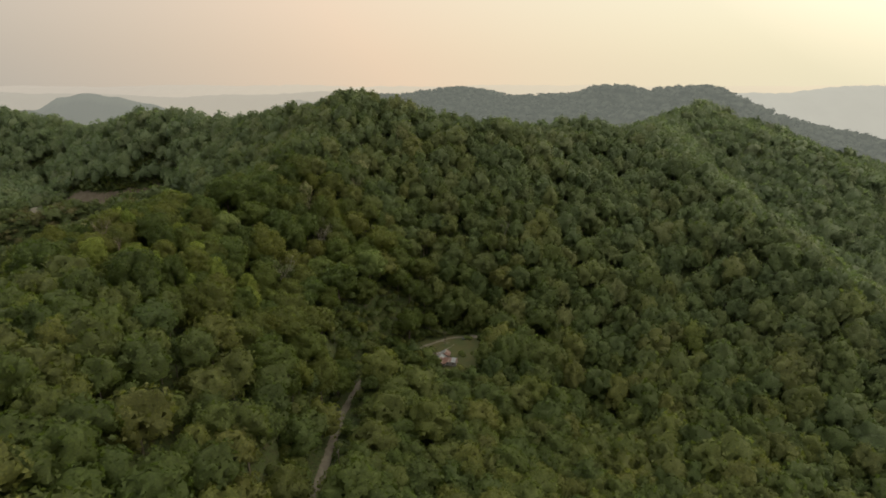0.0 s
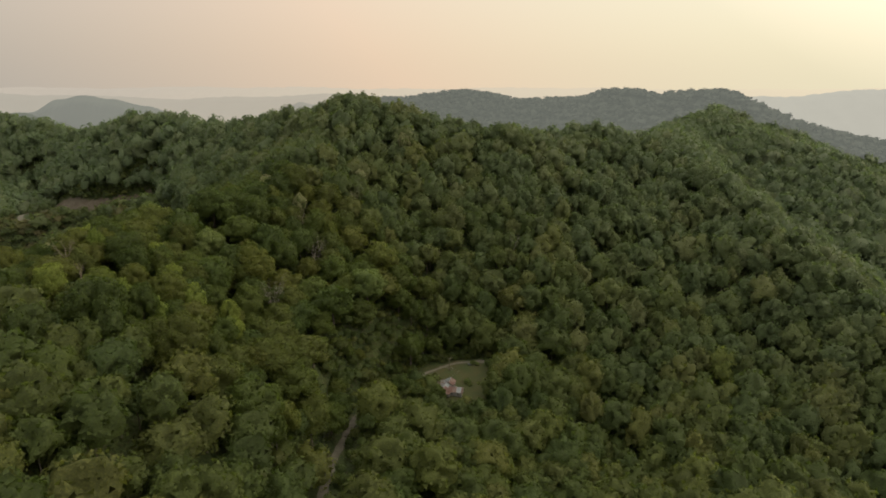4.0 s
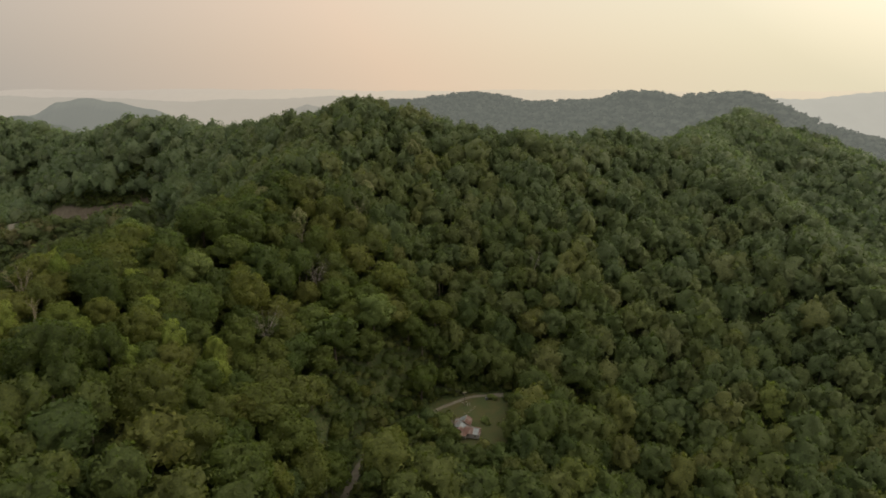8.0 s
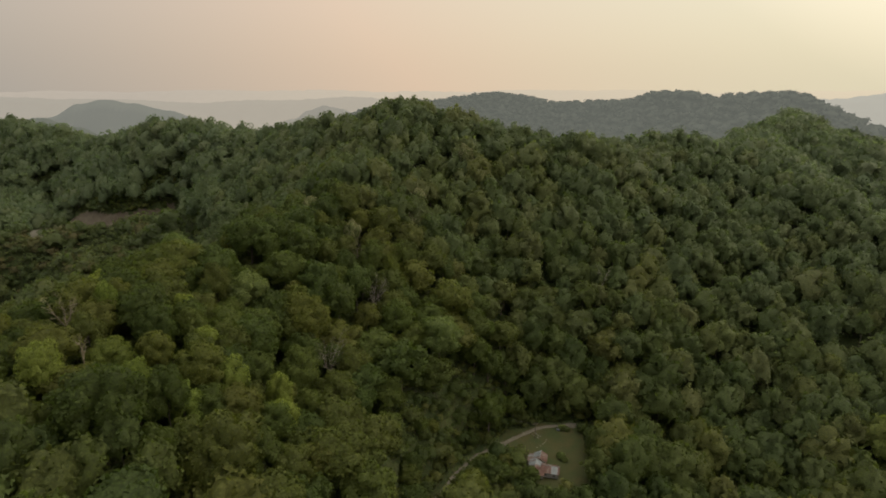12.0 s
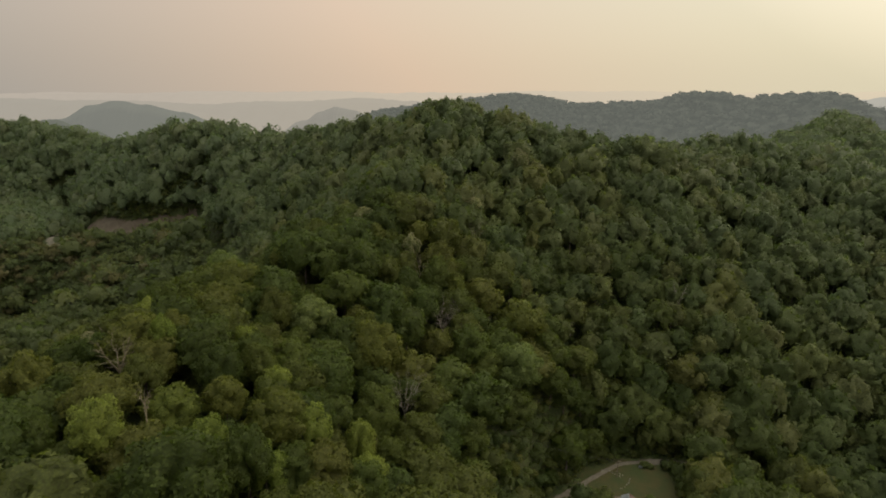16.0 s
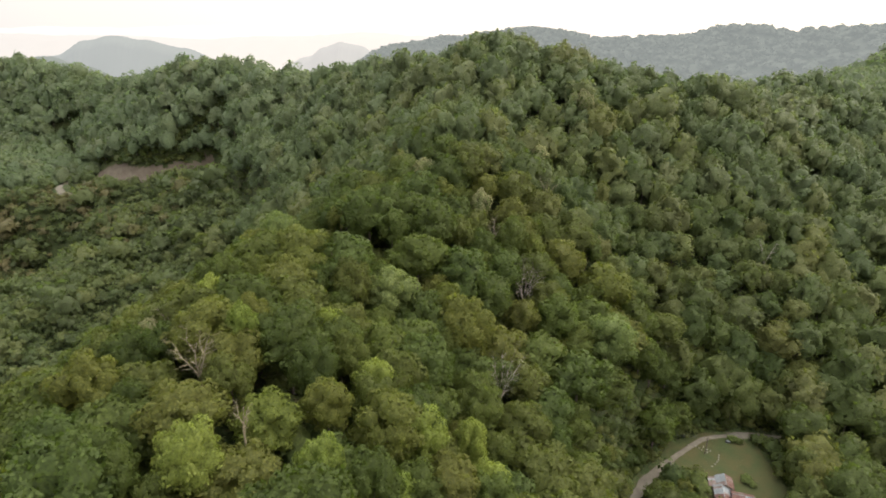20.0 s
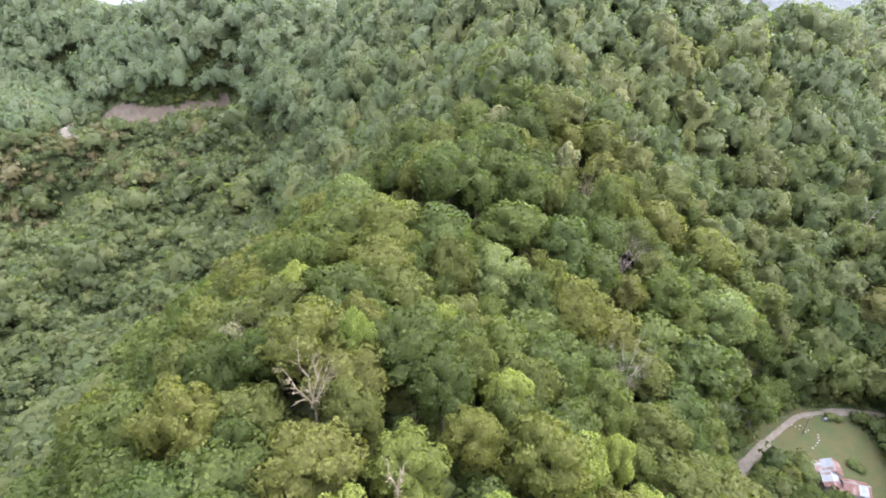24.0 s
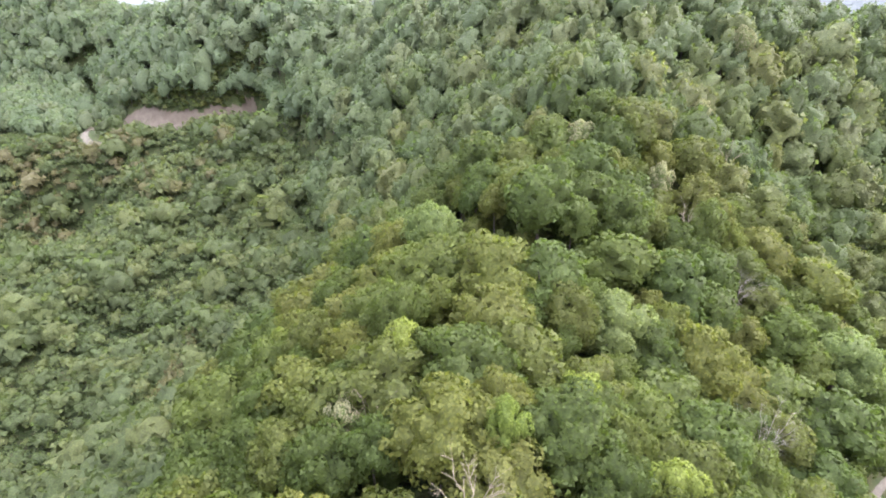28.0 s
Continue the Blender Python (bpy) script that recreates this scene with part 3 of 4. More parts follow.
def replicate(name, mats, tpls, which, places, scales, spins, tones, label, category, haze_shares=None):
    """All trees of a stand as one mesh."""
    V, F, S, I, T, H = [], [], [], [], [], []
    haze_shares = np.zeros(len(which)) if haze_shares is None else haze_shares
    base = 0
    N = []
    for k, (q, core, tris, normals, per) in enumerate(tpls):
        sel = np.nonzero(which == k)[0]
        if not len(sel):
            continue
        v0 = np.concatenate([q, core])
        nq, nv = len(q) // per, len(v0)
        c, s = np.cos(spins[sel])[:, None], np.sin(spins[sel])[:, None]
        v = np.stack([(v0[:, 0] * c - v0[:, 1] * s) * scales[sel, :1], (v0[:, 0] * s + v0[:, 1] * c) * scales[sel, :1],
                      v0[:, 2][None] * scales[sel, 1:2]], -1) + places[sel][:, None]
        N.append(np.stack([normals[:, 0] * c - normals[:, 1] * s, normals[:, 0] * s + normals[:, 1] * c, np.repeat(normals[:, 2][None], len(sel), 0)], -1).reshape(-1, 3))
        off = base + np.arange(len(sel)) * nv
        flat = np.concatenate([np.arange(nq * per), (tris + nq * per).ravel()])
        V.append(v.reshape(-1, 3))
        F.append((flat[None] + off[:, None]).ravel())
        S.append(np.tile([per] * nq + [3] * len(tris), len(sel)))
        I.append(np.tile([0] * nq + [1] * len(tris), len(sel)))
        T.append(np.repeat(tones[sel], nv))
        H.append(np.repeat(haze_shares[sel], nv))
        base += nv * len(sel)
    me = mesh_from(name, np.concatenate(V), np.concatenate(F), np.concatenate(S), mats, np.concatenate(I), np.concatenate(T), haze_share=np.concatenate(H), normals=np.concatenate(N))
    return tagged(new(name, me), label, category, kind="stuff")


rng = np.random.default_rng(11)


def scatter(x0, x1, y0, y1, step, jitter=0.42):
    xs, ys = np.arange(x0, x1, step), np.arange(y0, y1, step)
    SX, SY = np.meshgrid(xs, ys, indexing="ij")
    SX = SX + (np.arange(len(ys))[None] % 2) * step * 0.5
    return (SX + rng.uniform(-jitter, jitter, SX.shape) * step).ravel(), (SY + rng.uniform(-jitter, jitter, SY.shape) * step).ravel()


def is_scrub(x, y):
    """The basin west of the spur, grown over with young trees."""
    edge = -172 - 0.10 * (y - 250) + 9 * np.sin(y / 23.0)
    north = 508 + 0.10 * (x + 300) + 8 * np.sin(x / 19.0)
    return (x < edge) & (y > 118) & (y < north) & (height(x, y) < 40)


def clear_of_open(x, y, r):
    """True where a tree of crown radius r has room beside roads, yard and cuts."""
    off_road = along(x, y, ROAD)[0]
    ok = (off_road > 1.8 + r * 0.6) | ((x < -41) & (y < 225) & (off_road > 1.3 + r * 0.35))
    ok &= along(x, y, [(-35, 95, 0), (-34, 150, 0), (-33, 175, 0), (-34, 190, 0)])[0] > 4.5 + r * 0.7
    ok &= ~in_yard(x, y) & (along(x, y, YARD)[0] > 12.0 + r * 0.6) & (along(x, y, [(-1, 243, 0), (4, 241, 0)])[0] > 6.0 + r * 0.5) & (along(x, y, [(-4, 259, 0), (2, 262, 0)])[0] > 8.0 + r * 0.6)
    ok &= along(x, y, BENCHES[2][2])[0] > np.where(y > 505, 2.2 + r * 0.5, 4.5 + r * 0.8)
    ok &= (along(x, y, BANK)[0] > 6 + r * 0.5) | (height(x, y) - along(x, y, BENCHES[3][2])[1] > 8)
    ok &= along(x, y, BENCHES[4][2][:5])[0] > 0.6 + r * 0.3
    ok &= np.hypot(x + 6.5, y - 250.5) > 5.0 + r * 0.5
    ok &= along(x, y, POWER_CUT)[0] > 0.8 + r * 0.2
    return ok


POWER_CUT = [(-132, 282, 0), (-116, 256, 0), (-96, 249, 0)]

# tall woods
tx, ty = scatter(-690, 560, -95, 680, 5.2)
crest_y = np.interp(tx, [-700, -560, -400, -330, -252, -161, -110, -62, 29, 98, 160, 230, 271, 330], [668, 645, 605, 560, 534, 467, 432, 406, 392, 435, 510, 575, 600, 720])
seen = (np.abs(tx) < np.maximum(0.95 * ty + 70, 235)) & ~is_scrub(tx, ty) & (ty < np.where(tx > 150, np.minimum(crest_y + 30, 640), crest_y + 30))
tx, ty = tx[seen], ty[seen]
tr = np.clip(rng.lognormal(math.log(4.6), 0.25, len(tx)), 2.8, 7.0)
tr *= np.where(along(tx, ty, RIDGES[2][2][2:7])[0] < 60, 0.92, 1.0)
tr = np.where(along(tx, ty, POWER_CUT)[0] < 9, np.minimum(tr, 3.2), tr)   # kept low under the wires
ok = clear_of_open(tx, ty, tr)
tx, ty, tr = tx[ok], ty[ok], tr[ok]
DEAD = [(-122.2, 190.0, 5.2), (-110.0, 178.5, 3.4), (-69.6, 278.9, 4.0), (-61.0, 265.0, 6.0), (-69.5, 227.0, 6.0), (-135.0, 206.0, 3.4), (-49.5, 308.5, 3.6), (37.0, 315.5, 3.4),
        (-115.4, 172.3, 3.2), (-99.7, 178.1, 2.6), (-89.8, 179.3, 3.0), (-77.2, 202.8, 2.6), (-118.6, 200.4, 4.2), (-86.5, 193.5, 4.4), (-95.7, 203.0, 4.0), (-132.5, 218.5, 3.8), (-74.0, 196.0, 3.6), (-106.0, 215.0, 3.2), (-131.0, 260.0, 7.0), (-36.0, 257.0, 8.5), (-93.3, 302.6, 4.4), (-74.0, 291.0, 3.4), (-26.6, 366.0, 4), (-49.8, 334.0, 3.6), (-105.0, 236.5, 2.6), (-138.6, 206.5, 3.0), (-97.5, 236.0, 5.5)]
room = np.ones(len(tx), bool)
for ax_, ay_, ar_ in DEAD:
    room &= np.hypot(tx - ax_, ty - ay_) > ar_
tx, ty, tr = tx[room], ty[room], tr[room]
# crowns shoulder one another, the large ones first
cells, kept, spur = {}, [], along(tx, ty, RIDGES[2][2][2:7])[0] < 60
for i in np.argsort(-tr + rng.normal(0, 1.2, len(tr))):
    cx_, cy_ = int(tx[i] // 8), int(ty[i] // 8)
    if all(math.hypot(tx[i] - tx[j], ty[i] - ty[j]) > (0.66 if spur[i] else 0.60) * (tr[i] + tr[j]) for a_ in (-1, 0, 1) for b_ in (-1, 0, 1) for j in cells.get((cx_ + a_, cy_ + b_), ())):
        cells.setdefault((cx_, cy_), []).append(i)
        kept.append(i)
tx, ty, tr = tx[kept], ty[kept], tr[kept]
tz = surface(tx, ty)
on_spur = along(tx, ty, RIDGES[2][2][2:7])[0] < 42
tall = np.clip(rng.normal(16.0, 1.8, len(tx)) + 2.6 * on_spur + (tr - 4.6) * 1.3, 11, 25)
for (ax_, ay_, ar_), cap in zip(DEAD, (14.0, 11.0)):
    tall = np.where(np.hypot(tx - ax_, ty - ay_ + 4) < 12, np.minimum(tall, cap), tall)
tall = np.where(along(tx, ty, POWER_CUT)[0] < 8, np.minimum(tall, 9.0), tall)   # low growth round the saddle pole
low_grove = np.clip(1.6 - np.hypot((tx + 4) / 22, (ty - 228) / 15), 0, 1)   # small trees below the house
tall, tr = tall * (1 - 0.5 * low_grove), tr * (1 - 0.35 * low_grove)
open_bend = along(tx, ty, [(-34, 228, 0), (-29, 239, 0), (-24, 247, 0)])[0]   # young growth below the road's bend
below = (tx > -46) & (tx < -12) & (ty < 247) & (open_bend < 20)
tall = np.where(below, np.clip(0.66 * open_bend + 1.0, 3.5, tall), tall)
tr = np.where(below, np.minimum(tr, np.maximum(1.6, tall * 0.34)), tr)
shrubby = (tx > -27) & (tx < -3) & (ty > 236) & (ty < 259)
tall, tr = np.where(shrubby, np.minimum(tall, 5.5), tall), np.where(shrubby, np.minimum(tr, 2.3), tr)
tall = np.where(np.hypot(tx + 62, ty - 406) < 24, np.minimum(tall, 20.0 - 0.22 * np.hypot(tx + 62, ty - 406)), tall)
tone = rng.random(len(tx))
near = np.hypot(tx + 108, ty - 148) + 200 * (ty < 162) + 100 * (np.abs(tx + 105) > 0.9 * (ty - 148) + 25)
rank = np.argsort(near)
things, rest = rank[:300], rank[300:]

CROWNS_NEAR = [crown_template(100 + i, 3700, 0.041, 4, per=4, fill=0.85, rough=0.2) for i in range(6)]
CROWNS_NEXT = [crown_template(120 + i, 3500, 0.050, 3, fill=0.85, rough=0.2) for i in range(7)]
CROWNS_THIRD = [crown_template(150 + i, 2000, 0.062, 3, fill=0.86, rough=0.2) for i in range(7)]
CROWNS_MID = [crown_template(200 + i, 640, 0.075, 3, -0.5, boughs=24, tufts=4, fill=0.90, rough=0.2) for i in range(8)]
CROWNS_FAR = [crown_template(300 + i, 320, 0.092, 3, -0.5, boughs=22, tufts=3, fill=0.90, lift=0.6, rough=0.2) for i in range(8)]
CROWNS_FARTHER = [crown_template(350 + i, 260, 0.105, 2, -0.5, boughs=22, tufts=3, fill=0.90, lift=0.6, rough=0.2) for i in range(8)]
CROWNS_PLAIN = [crown_template(380 + i, 20, 0.2, 2, -0.3, boughs=12, tufts=0) for i in range(4)]
CROWNS_BUSH = [crown_template(540 + i, 90, 0.13, 2, -0.3, 1.1, boughs=14, tufts=2, even=0.5, fill=0.92) for i in range(8)]
CROWNS_LOW = [crown_template(500 + i, 72, 0.15, 2, -0.2, 1.0, boughs=14, tufts=2, even=0.35, fill=0.80, rough=0.25) for i in range(8)]

crown_meshes = [crown_mesh("crown", t, [leaf_tree, heart_tree]) for t in CROWNS_NEAR + CROWNS_NEXT + CROWNS_THIRD]
trunk_meshes = [wood("trunk", 40 + i, 17.0, 4.6) for i in range(4)]
for n, i in enumerate(things):
    t = empty("tree", pose(tx[i], ty[i], tz[i], 0, 0, rng.uniform(0, 360)), "broad-leaved tree in full summer leaf on the wooded spur", "tree", "trees on the spur")
    tk = new("trunk", trunk_meshes[n % 4])
    tk.parent = t
    tk.scale = (tr[i] / 4.6, tr[i] / 4.6, tall[i] / 17.0)
    cr = new("crown", crown_meshes[int(rng.integers(0, 6)) if n < 45 else 6 + int(rng.integers(0, 7)) + (0 if n < 130 else 7)])
    cr.parent = t
    rz = 0.5 * tr[i] * rng.uniform(1.2, 1.6) + 0.28 * tall[i]
    cr.location = (0, 0, tall[i] - 0.80 * rz)
    cr.scale = (tr[i] * 1.36, tr[i] * 1.36, rz)


def notable(at, tall_, r_, mats_, label, k):
    g = ground_at(*at)
    t = empty("tree", pose(at[0], at[1], g, 0, 0, 40 * k), label, "tree", "trees on the spur")
    tk = new("trunk", trunk_meshes[k % 4])
    tk.parent, tk.scale = t, (r_ / 4.6, r_ / 4.6, tall_ / 17.0)
    cr = new("crown", crown_mesh("crown", CROWNS_NEAR[k % 6], mats_))
    deep = max(r_ * 1.35, 0.46 * tall_)
    cr.parent, cr.location, cr.scale = t, (0, 0, tall_ - 0.8 * deep), (r_ * 1.1, r_ * 1.1, deep)


BRIGHT = [(0.0, (0.095, 0.125, 0.024)), (1.0, (0.121, 0.144, 0.029))]
YELLOW = [(0.0, (0.102, 0.132, 0.025)), (1.0, (0.128, 0.151, 0.029))]
OLIVE = [(0.0, (0.098, 0.118, 0.036)), (1.0, (0.085, 0.112, 0.032))]
bright = [foliage("bright_yellow_green_leaves", BRIGHT, "object"), foliage("bright_inner_leaves", BRIGHT, "object")]
olive = [foliage("olive_leaves", OLIVE, "object"), foliage("olive_inner_leaves", OLIVE, "object")]
for k, (at, tall_, r_) in enumerate((((-115.4, 172.3), 17.0, 4.2), ((-99.7, 178.1), 16.5, 3.4), ((-77.2, 202.8), 18.0, 3.3), ((-118.6, 200.4), 18.5, 2.9))):
    notable(at, tall_, r_, bright, "bright yellow-green tree standing out of the woods", k)
yellow = [foliage("yellow_green_leaves", YELLOW, "object"), foliage("yellow_inner_leaves", YELLOW, "object")]
for k, (at, tall_, r_) in enumerate((((-86.5, 193.5), 19.0, 4.8), ((-95.7, 203.0), 18.5, 4.4), ((-132.5, 218.5), 18.5, 4.0), ((-89.8, 179.3), 17.5, 4.2), ((-74.0, 196.0), 17.0, 4.0), ((-106.0, 215.0), 18.0, 3.6))):
    notable(at, tall_, r_, yellow, "yellow-green tree with a light airy crown", k + 1)
PALE = [(0.0, (0.150, 0.150, 0.078)), (1.0, (0.170, 0.165, 0.095))]
pale = [foliage("pale_seeding_leaves", PALE, "object"), foliage("pale_inner_leaves", OLIVE, "object")]
for k, (at, tall_, r_) in enumerate((((-93.3, 302.6), 19.0, 4.4), ((-74.0, 291.0), 19.0, 3.4), ((-26.6, 366.0), 19.0, 4.0), ((-49.8, 334.0), 18.0, 3.6), ((-105.0, 236.5), 14.0, 2.6), ((-138.6, 206.5), 16.5, 3.0))):
    notable(at, tall_, r_, pale, "tree with pale creamy seeding tips in the woods", k + 2)
notable((-97.5, 236.0), 20.5, 6.6, olive, "broad dull olive dome-crowned tree on the spur", 3)
notable((-131.0, 260.0), 25.0, 6.0, olive, "lone round-crowned tree standing at the saddle", 5)
notable((-36.0, 257.0), 22.0, 8.0, olive, "very broad tree on the slope above the road", 6)


def hazed_stand(name, sel, tpls, mats, label, category):
    rz = 0.5 * tr[sel] * rng.uniform(1.2, 1.6, len(sel)) + 0.28 * tall[sel]
    rz = rz * np.where(along(tx[sel], ty[sel], YARD)[0] < 36, 1.3, 1.0)   # leafy to the ground at the clearing's edge
    rz = rz * np.where(dist[sel] > 330, 1.45, np.where(dist[sel] > 165, 1.4, 1.1))
    places = np.column_stack([tx[sel], ty[sel], tz[sel] + tall[sel] - 0.80 * rz])
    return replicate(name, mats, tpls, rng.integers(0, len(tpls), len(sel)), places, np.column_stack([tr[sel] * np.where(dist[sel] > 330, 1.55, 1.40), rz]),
                     rng.uniform(0, 6.28, len(sel)), tone[sel], label, category, haze_of[sel])


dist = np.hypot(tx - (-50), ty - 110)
# how much painted haze each tree's colour takes, rising with distance
haze_of = np.clip((dist - 190) / 220 + rng.uniform(-0.2, 0.2, len(tx)), 0, 1)
on_hill = (ty > 300 - 0.25 * np.abs(tx + 90)) | (tx > 20)
dist = np.where(ty < 45, 400, np.minimum(np.hypot(tx + 100, ty - 150), np.hypot(tx - 2, ty - 272) + 112))
mid = rest[(dist[rest] < 175)]
far = rest[(dist[rest] >= 175)]
hazed_stand("woods", mid[~on_hill[mid]], CROWNS_MID, [leaf_woods, heart_woods], "dense green summer woods on the near slopes", "woods")
hazed_stand("woods", mid[on_hill[mid]], CROWNS_MID, [leaf_woods, heart_woods], "dense green woods below the house yard", "woods")
hazed_stand("woods", far[(dist[far] < 330) & (ty[far] >= 25) & (np.abs(tx[far]) <= 0.95 * ty[far] + 80)], CROWNS_FAR, [heart_woods, heart_woods], "dense dull green woods covering the hillside", "woods")
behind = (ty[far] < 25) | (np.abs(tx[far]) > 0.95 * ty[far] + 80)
hazed_stand("woods", far[behind], CROWNS_PLAIN, [heart_woods, heart_woods], "dense green woods where the flight begins", "woods")
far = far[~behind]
hazed_stand("woods", far[dist[far] >= 330], CROWNS_FARTHER, [heart_woods, heart_woods], "dense dull green woods on the upper slopes and skyline", "woods")

# trunks of the joined woods
bm = bmesh.new()
tube(bm, (0, 0, 0), (0, 0, 1), 0.28, 0.14, 4)
tv = np.array([v.co[:] for v in bm.verts])
tf = [[v.index for v in f.verts] for f in bm.faces if len(f.verts) == 4 and abs(f.normal.z) < 0.9]
bm.free()
flat = np.array(tf).ravel()
tvs = np.repeat(tv[None], len(rest), 0)
tvs[:, :, 2] *= (tall[rest] * 0.6 + 1.0)[:, None]
tvs += np.column_stack([tx[rest], ty[rest], tz[rest] - 1.0])[:, None]
ff = (flat[None] + (np.arange(len(rest)) * len(tv))[:, None]).ravel()
tagged(new("tree_trunks", mesh_from("tree_trunks", tvs.reshape(-1, 3), ff, np.full(len(ff) // 4, 4), [bark])), "grey-brown trunks standing in the dense woods", "tree trunks", kind="stuff")

# young growth in the western basin and along the edges
sx, sy = scatter(-520, -120, 120, 530, 4.3)
ok = is_scrub(sx, sy) & (np.abs(sx) < 0.95 * sy + 70)
ex, ey = scatter(-420, 110, 90, 560, 4.3)
edge_of = ((along(ex, ey, ROAD)[0] < 13) | (along(ex, ey, YARD)[0] < 30) | (along(ex, ey, POWER_CUT)[0] < 16) | (along(ex, ey, BENCHES[4][2])[0] < 9) | (along(ex, ey, BANK)[0] < 20)) & ~in_yard(ex, ey)
ux, uy = scatter(-190, 130, 70, 380, 9.5)
edge_x, edge_y = np.concatenate([ex[edge_of], ux]), np.concatenate([ey[edge_of], uy])
free = ~in_yard(edge_x, edge_y) & ~is_scrub(edge_x, edge_y)
edge_x, edge_y = edge_x[free], edge_y[free]
first_edge = int(ok.sum())
vx, vy = scatter(-34, 64, 222, 292, 1.9)
verge = (along(vx, vy, ROAD)[0] < 9) & (along(vx, vy, ROAD)[0] > 1.9) & ~in_yard(vx, vy)
vx, vy = vx[verge], vy[verge]
bx_, by_ = scatter(-384, -250, 490, 518, 2.2)
above = (height(bx_, by_) - along(bx_, by_, BENCHES[3][2])[1] > 9) & (along(bx_, by_, BENCHES[2][2])[0] > 4)
vx, vy = np.concatenate([bx_[above], vx]), np.concatenate([by_[above], vy])
wx, wy = scatter(-142, -58, 224, 302, 3.6)
hx, hy = scatter(-60, -16, 222, 276, 2.6)
kx, ky = scatter(-16, 62, 262, 300, 3.0)
jx, jy = scatter(-138, -84, 166, 224, 4.2)
hx, hy = np.concatenate([hx, jx]), np.concatenate([hy, jy])
around = rng.uniform(0, 6.28, 60)
reach_ = rng.uniform(1.6, 4.6, 60)
hx = np.concatenate([hx] + [np.array([ax_ + reach_[i] * math.cos(around[i]) for i in range(8 * k, 8 * k + 8)]) for k, (ax_, ay_, ar_) in enumerate(DEAD[:7])])
hy = np.concatenate([hy] + [np.array([ay_ + reach_[i] * math.sin(around[i]) for i in range(8 * k, 8 * k + 8)]) for k, (ax_, ay_, ar_) in enumerate(DEAD[:7])])
ring = ~in_yard(kx, ky) & (along(kx, ky, YARD)[0] < 36)
hx, hy = np.concatenate([hx, kx[ring]]), np.concatenate([hy, ky[ring]])
wx, wy = np.concatenate([wx, hx]), np.concatenate([wy, hy])
vx, vy = np.concatenate([wx, vx]), np.concatenate([wy, vy])
big = len(wx) + int(above.sum())
rx, ry = scatter(-234, -212, 262, 330, 2.6)
red = along(rx, ry, [(-216, 268, 0), (-221, 285, 0), (-227, 305, 0), (-227, 326, 0)])[0] < 2.6
rx, ry = rx[red], ry[red]
sx, sy = np.concatenate([sx[ok], rx, edge_x, vx]), np.concatenate([sy[ok], ry, edge_y, vy])
first_red, first_edge = first_edge, first_edge + len(rx)
is_red = (np.arange(len(sx)) >= first_red) & (np.arange(len(sx)) < first_edge)
is_verge = np.arange(len(sx)) >= len(sx) - len(vx)
sr = np.clip(rng.lognormal(math.log(2.9), 0.28, len(sx)), 1.5, 4.8)
edge_flag = np.arange(len(sx)) >= first_edge
sr *= np.where(edge_flag, 1.0, np.clip(1.0 + 0.55 * np.sin(sx / 11.0 + 2 * np.sin(sy / 17.0)) * np.sin(sy / 9.0) + rng.normal(0, 0.22, len(sx)), 0.7, 1.8))
sr[edge_flag] *= 0.68
sr[is_verge] *= np.where(np.arange(len(vx)) < big, 0.9, 0.42)
sr = np.where(is_red, np.clip(sr, 1.6, 2.4), sr)
ok = along(sx, sy, ROAD)[0] > 1.7 + sr * 0.8
ok &= along(sx, sy, BENCHES[2][2])[0] > 3.4 + sr * 0.9
ok &= (along(sx, sy, BANK)[0] > 10.0 + sr * 0.8) | (height(sx, sy) - along(sx, sy, BENCHES[3][2])[1] > 9.5)
ok &= ~((np.abs(sx + 330) < 45) & (sy > 489) & (sy < 502) & (height(sx, sy) - along(sx, sy, BENCHES[3][2])[1] < 9))
ok &= np.hypot(sx + 362, sy - 474) > 8.5
ok &= along(sx, sy, BENCHES[4][2][:5])[0] > 1.3 + sr * 0.8
sx, sy, sr, edge_flag, is_red = sx[ok], sy[ok], sr[ok], edge_flag[ok], is_red[ok]
sz = surface(sx, sy)
rz = sr * np.where(is_red, 1.9, 1.0) * rng.uniform(0.9, 1.4, len(sx))
rusty = np.minimum(np.minimum(np.hypot(sx + 281, sy - 441) / 26, np.hypot(sx + 385, sy - 452) / 34), np.hypot(sx + 340, sy - 458) / 24) < 1
brown = 0.90 + 0.10 * (((rusty & (rng.random(len(sx)) < 0.28)) | (is_red & (rng.random(len(sx)) < 0.8))))
stone = np.where(brown > 0.95, rng.uniform(0.97, 1.0, len(sx)), rng.random(len(sx)) * 0.93)
for name, sel, lab in (("scrub", ~edge_flag, "young bluish-green scrub filling the basin"), ("undergrowth", edge_flag, "low bushy undergrowth between trees, road and yard")):
    sel = np.nonzero(sel)[0]
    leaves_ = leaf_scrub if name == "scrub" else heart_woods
    close = np.hypot(sx[sel] + 110, sy[sel] - 150) < 185
    replicate(name, [leaves_, leaves_], CROWNS_LOW + CROWNS_BUSH, rng.integers(0, 8, len(sel)) + 8 * close, np.column_stack([sx[sel], sy[sel], sz[sel] + rz[sel] * 0.55 + 0.5 * sr[sel]]),
              np.column_stack([sr[sel] * 1.38, rz[sel] * 1.1]), rng.uniform(0, 6.28, len(sel)), stone[sel], lab, "scrub")

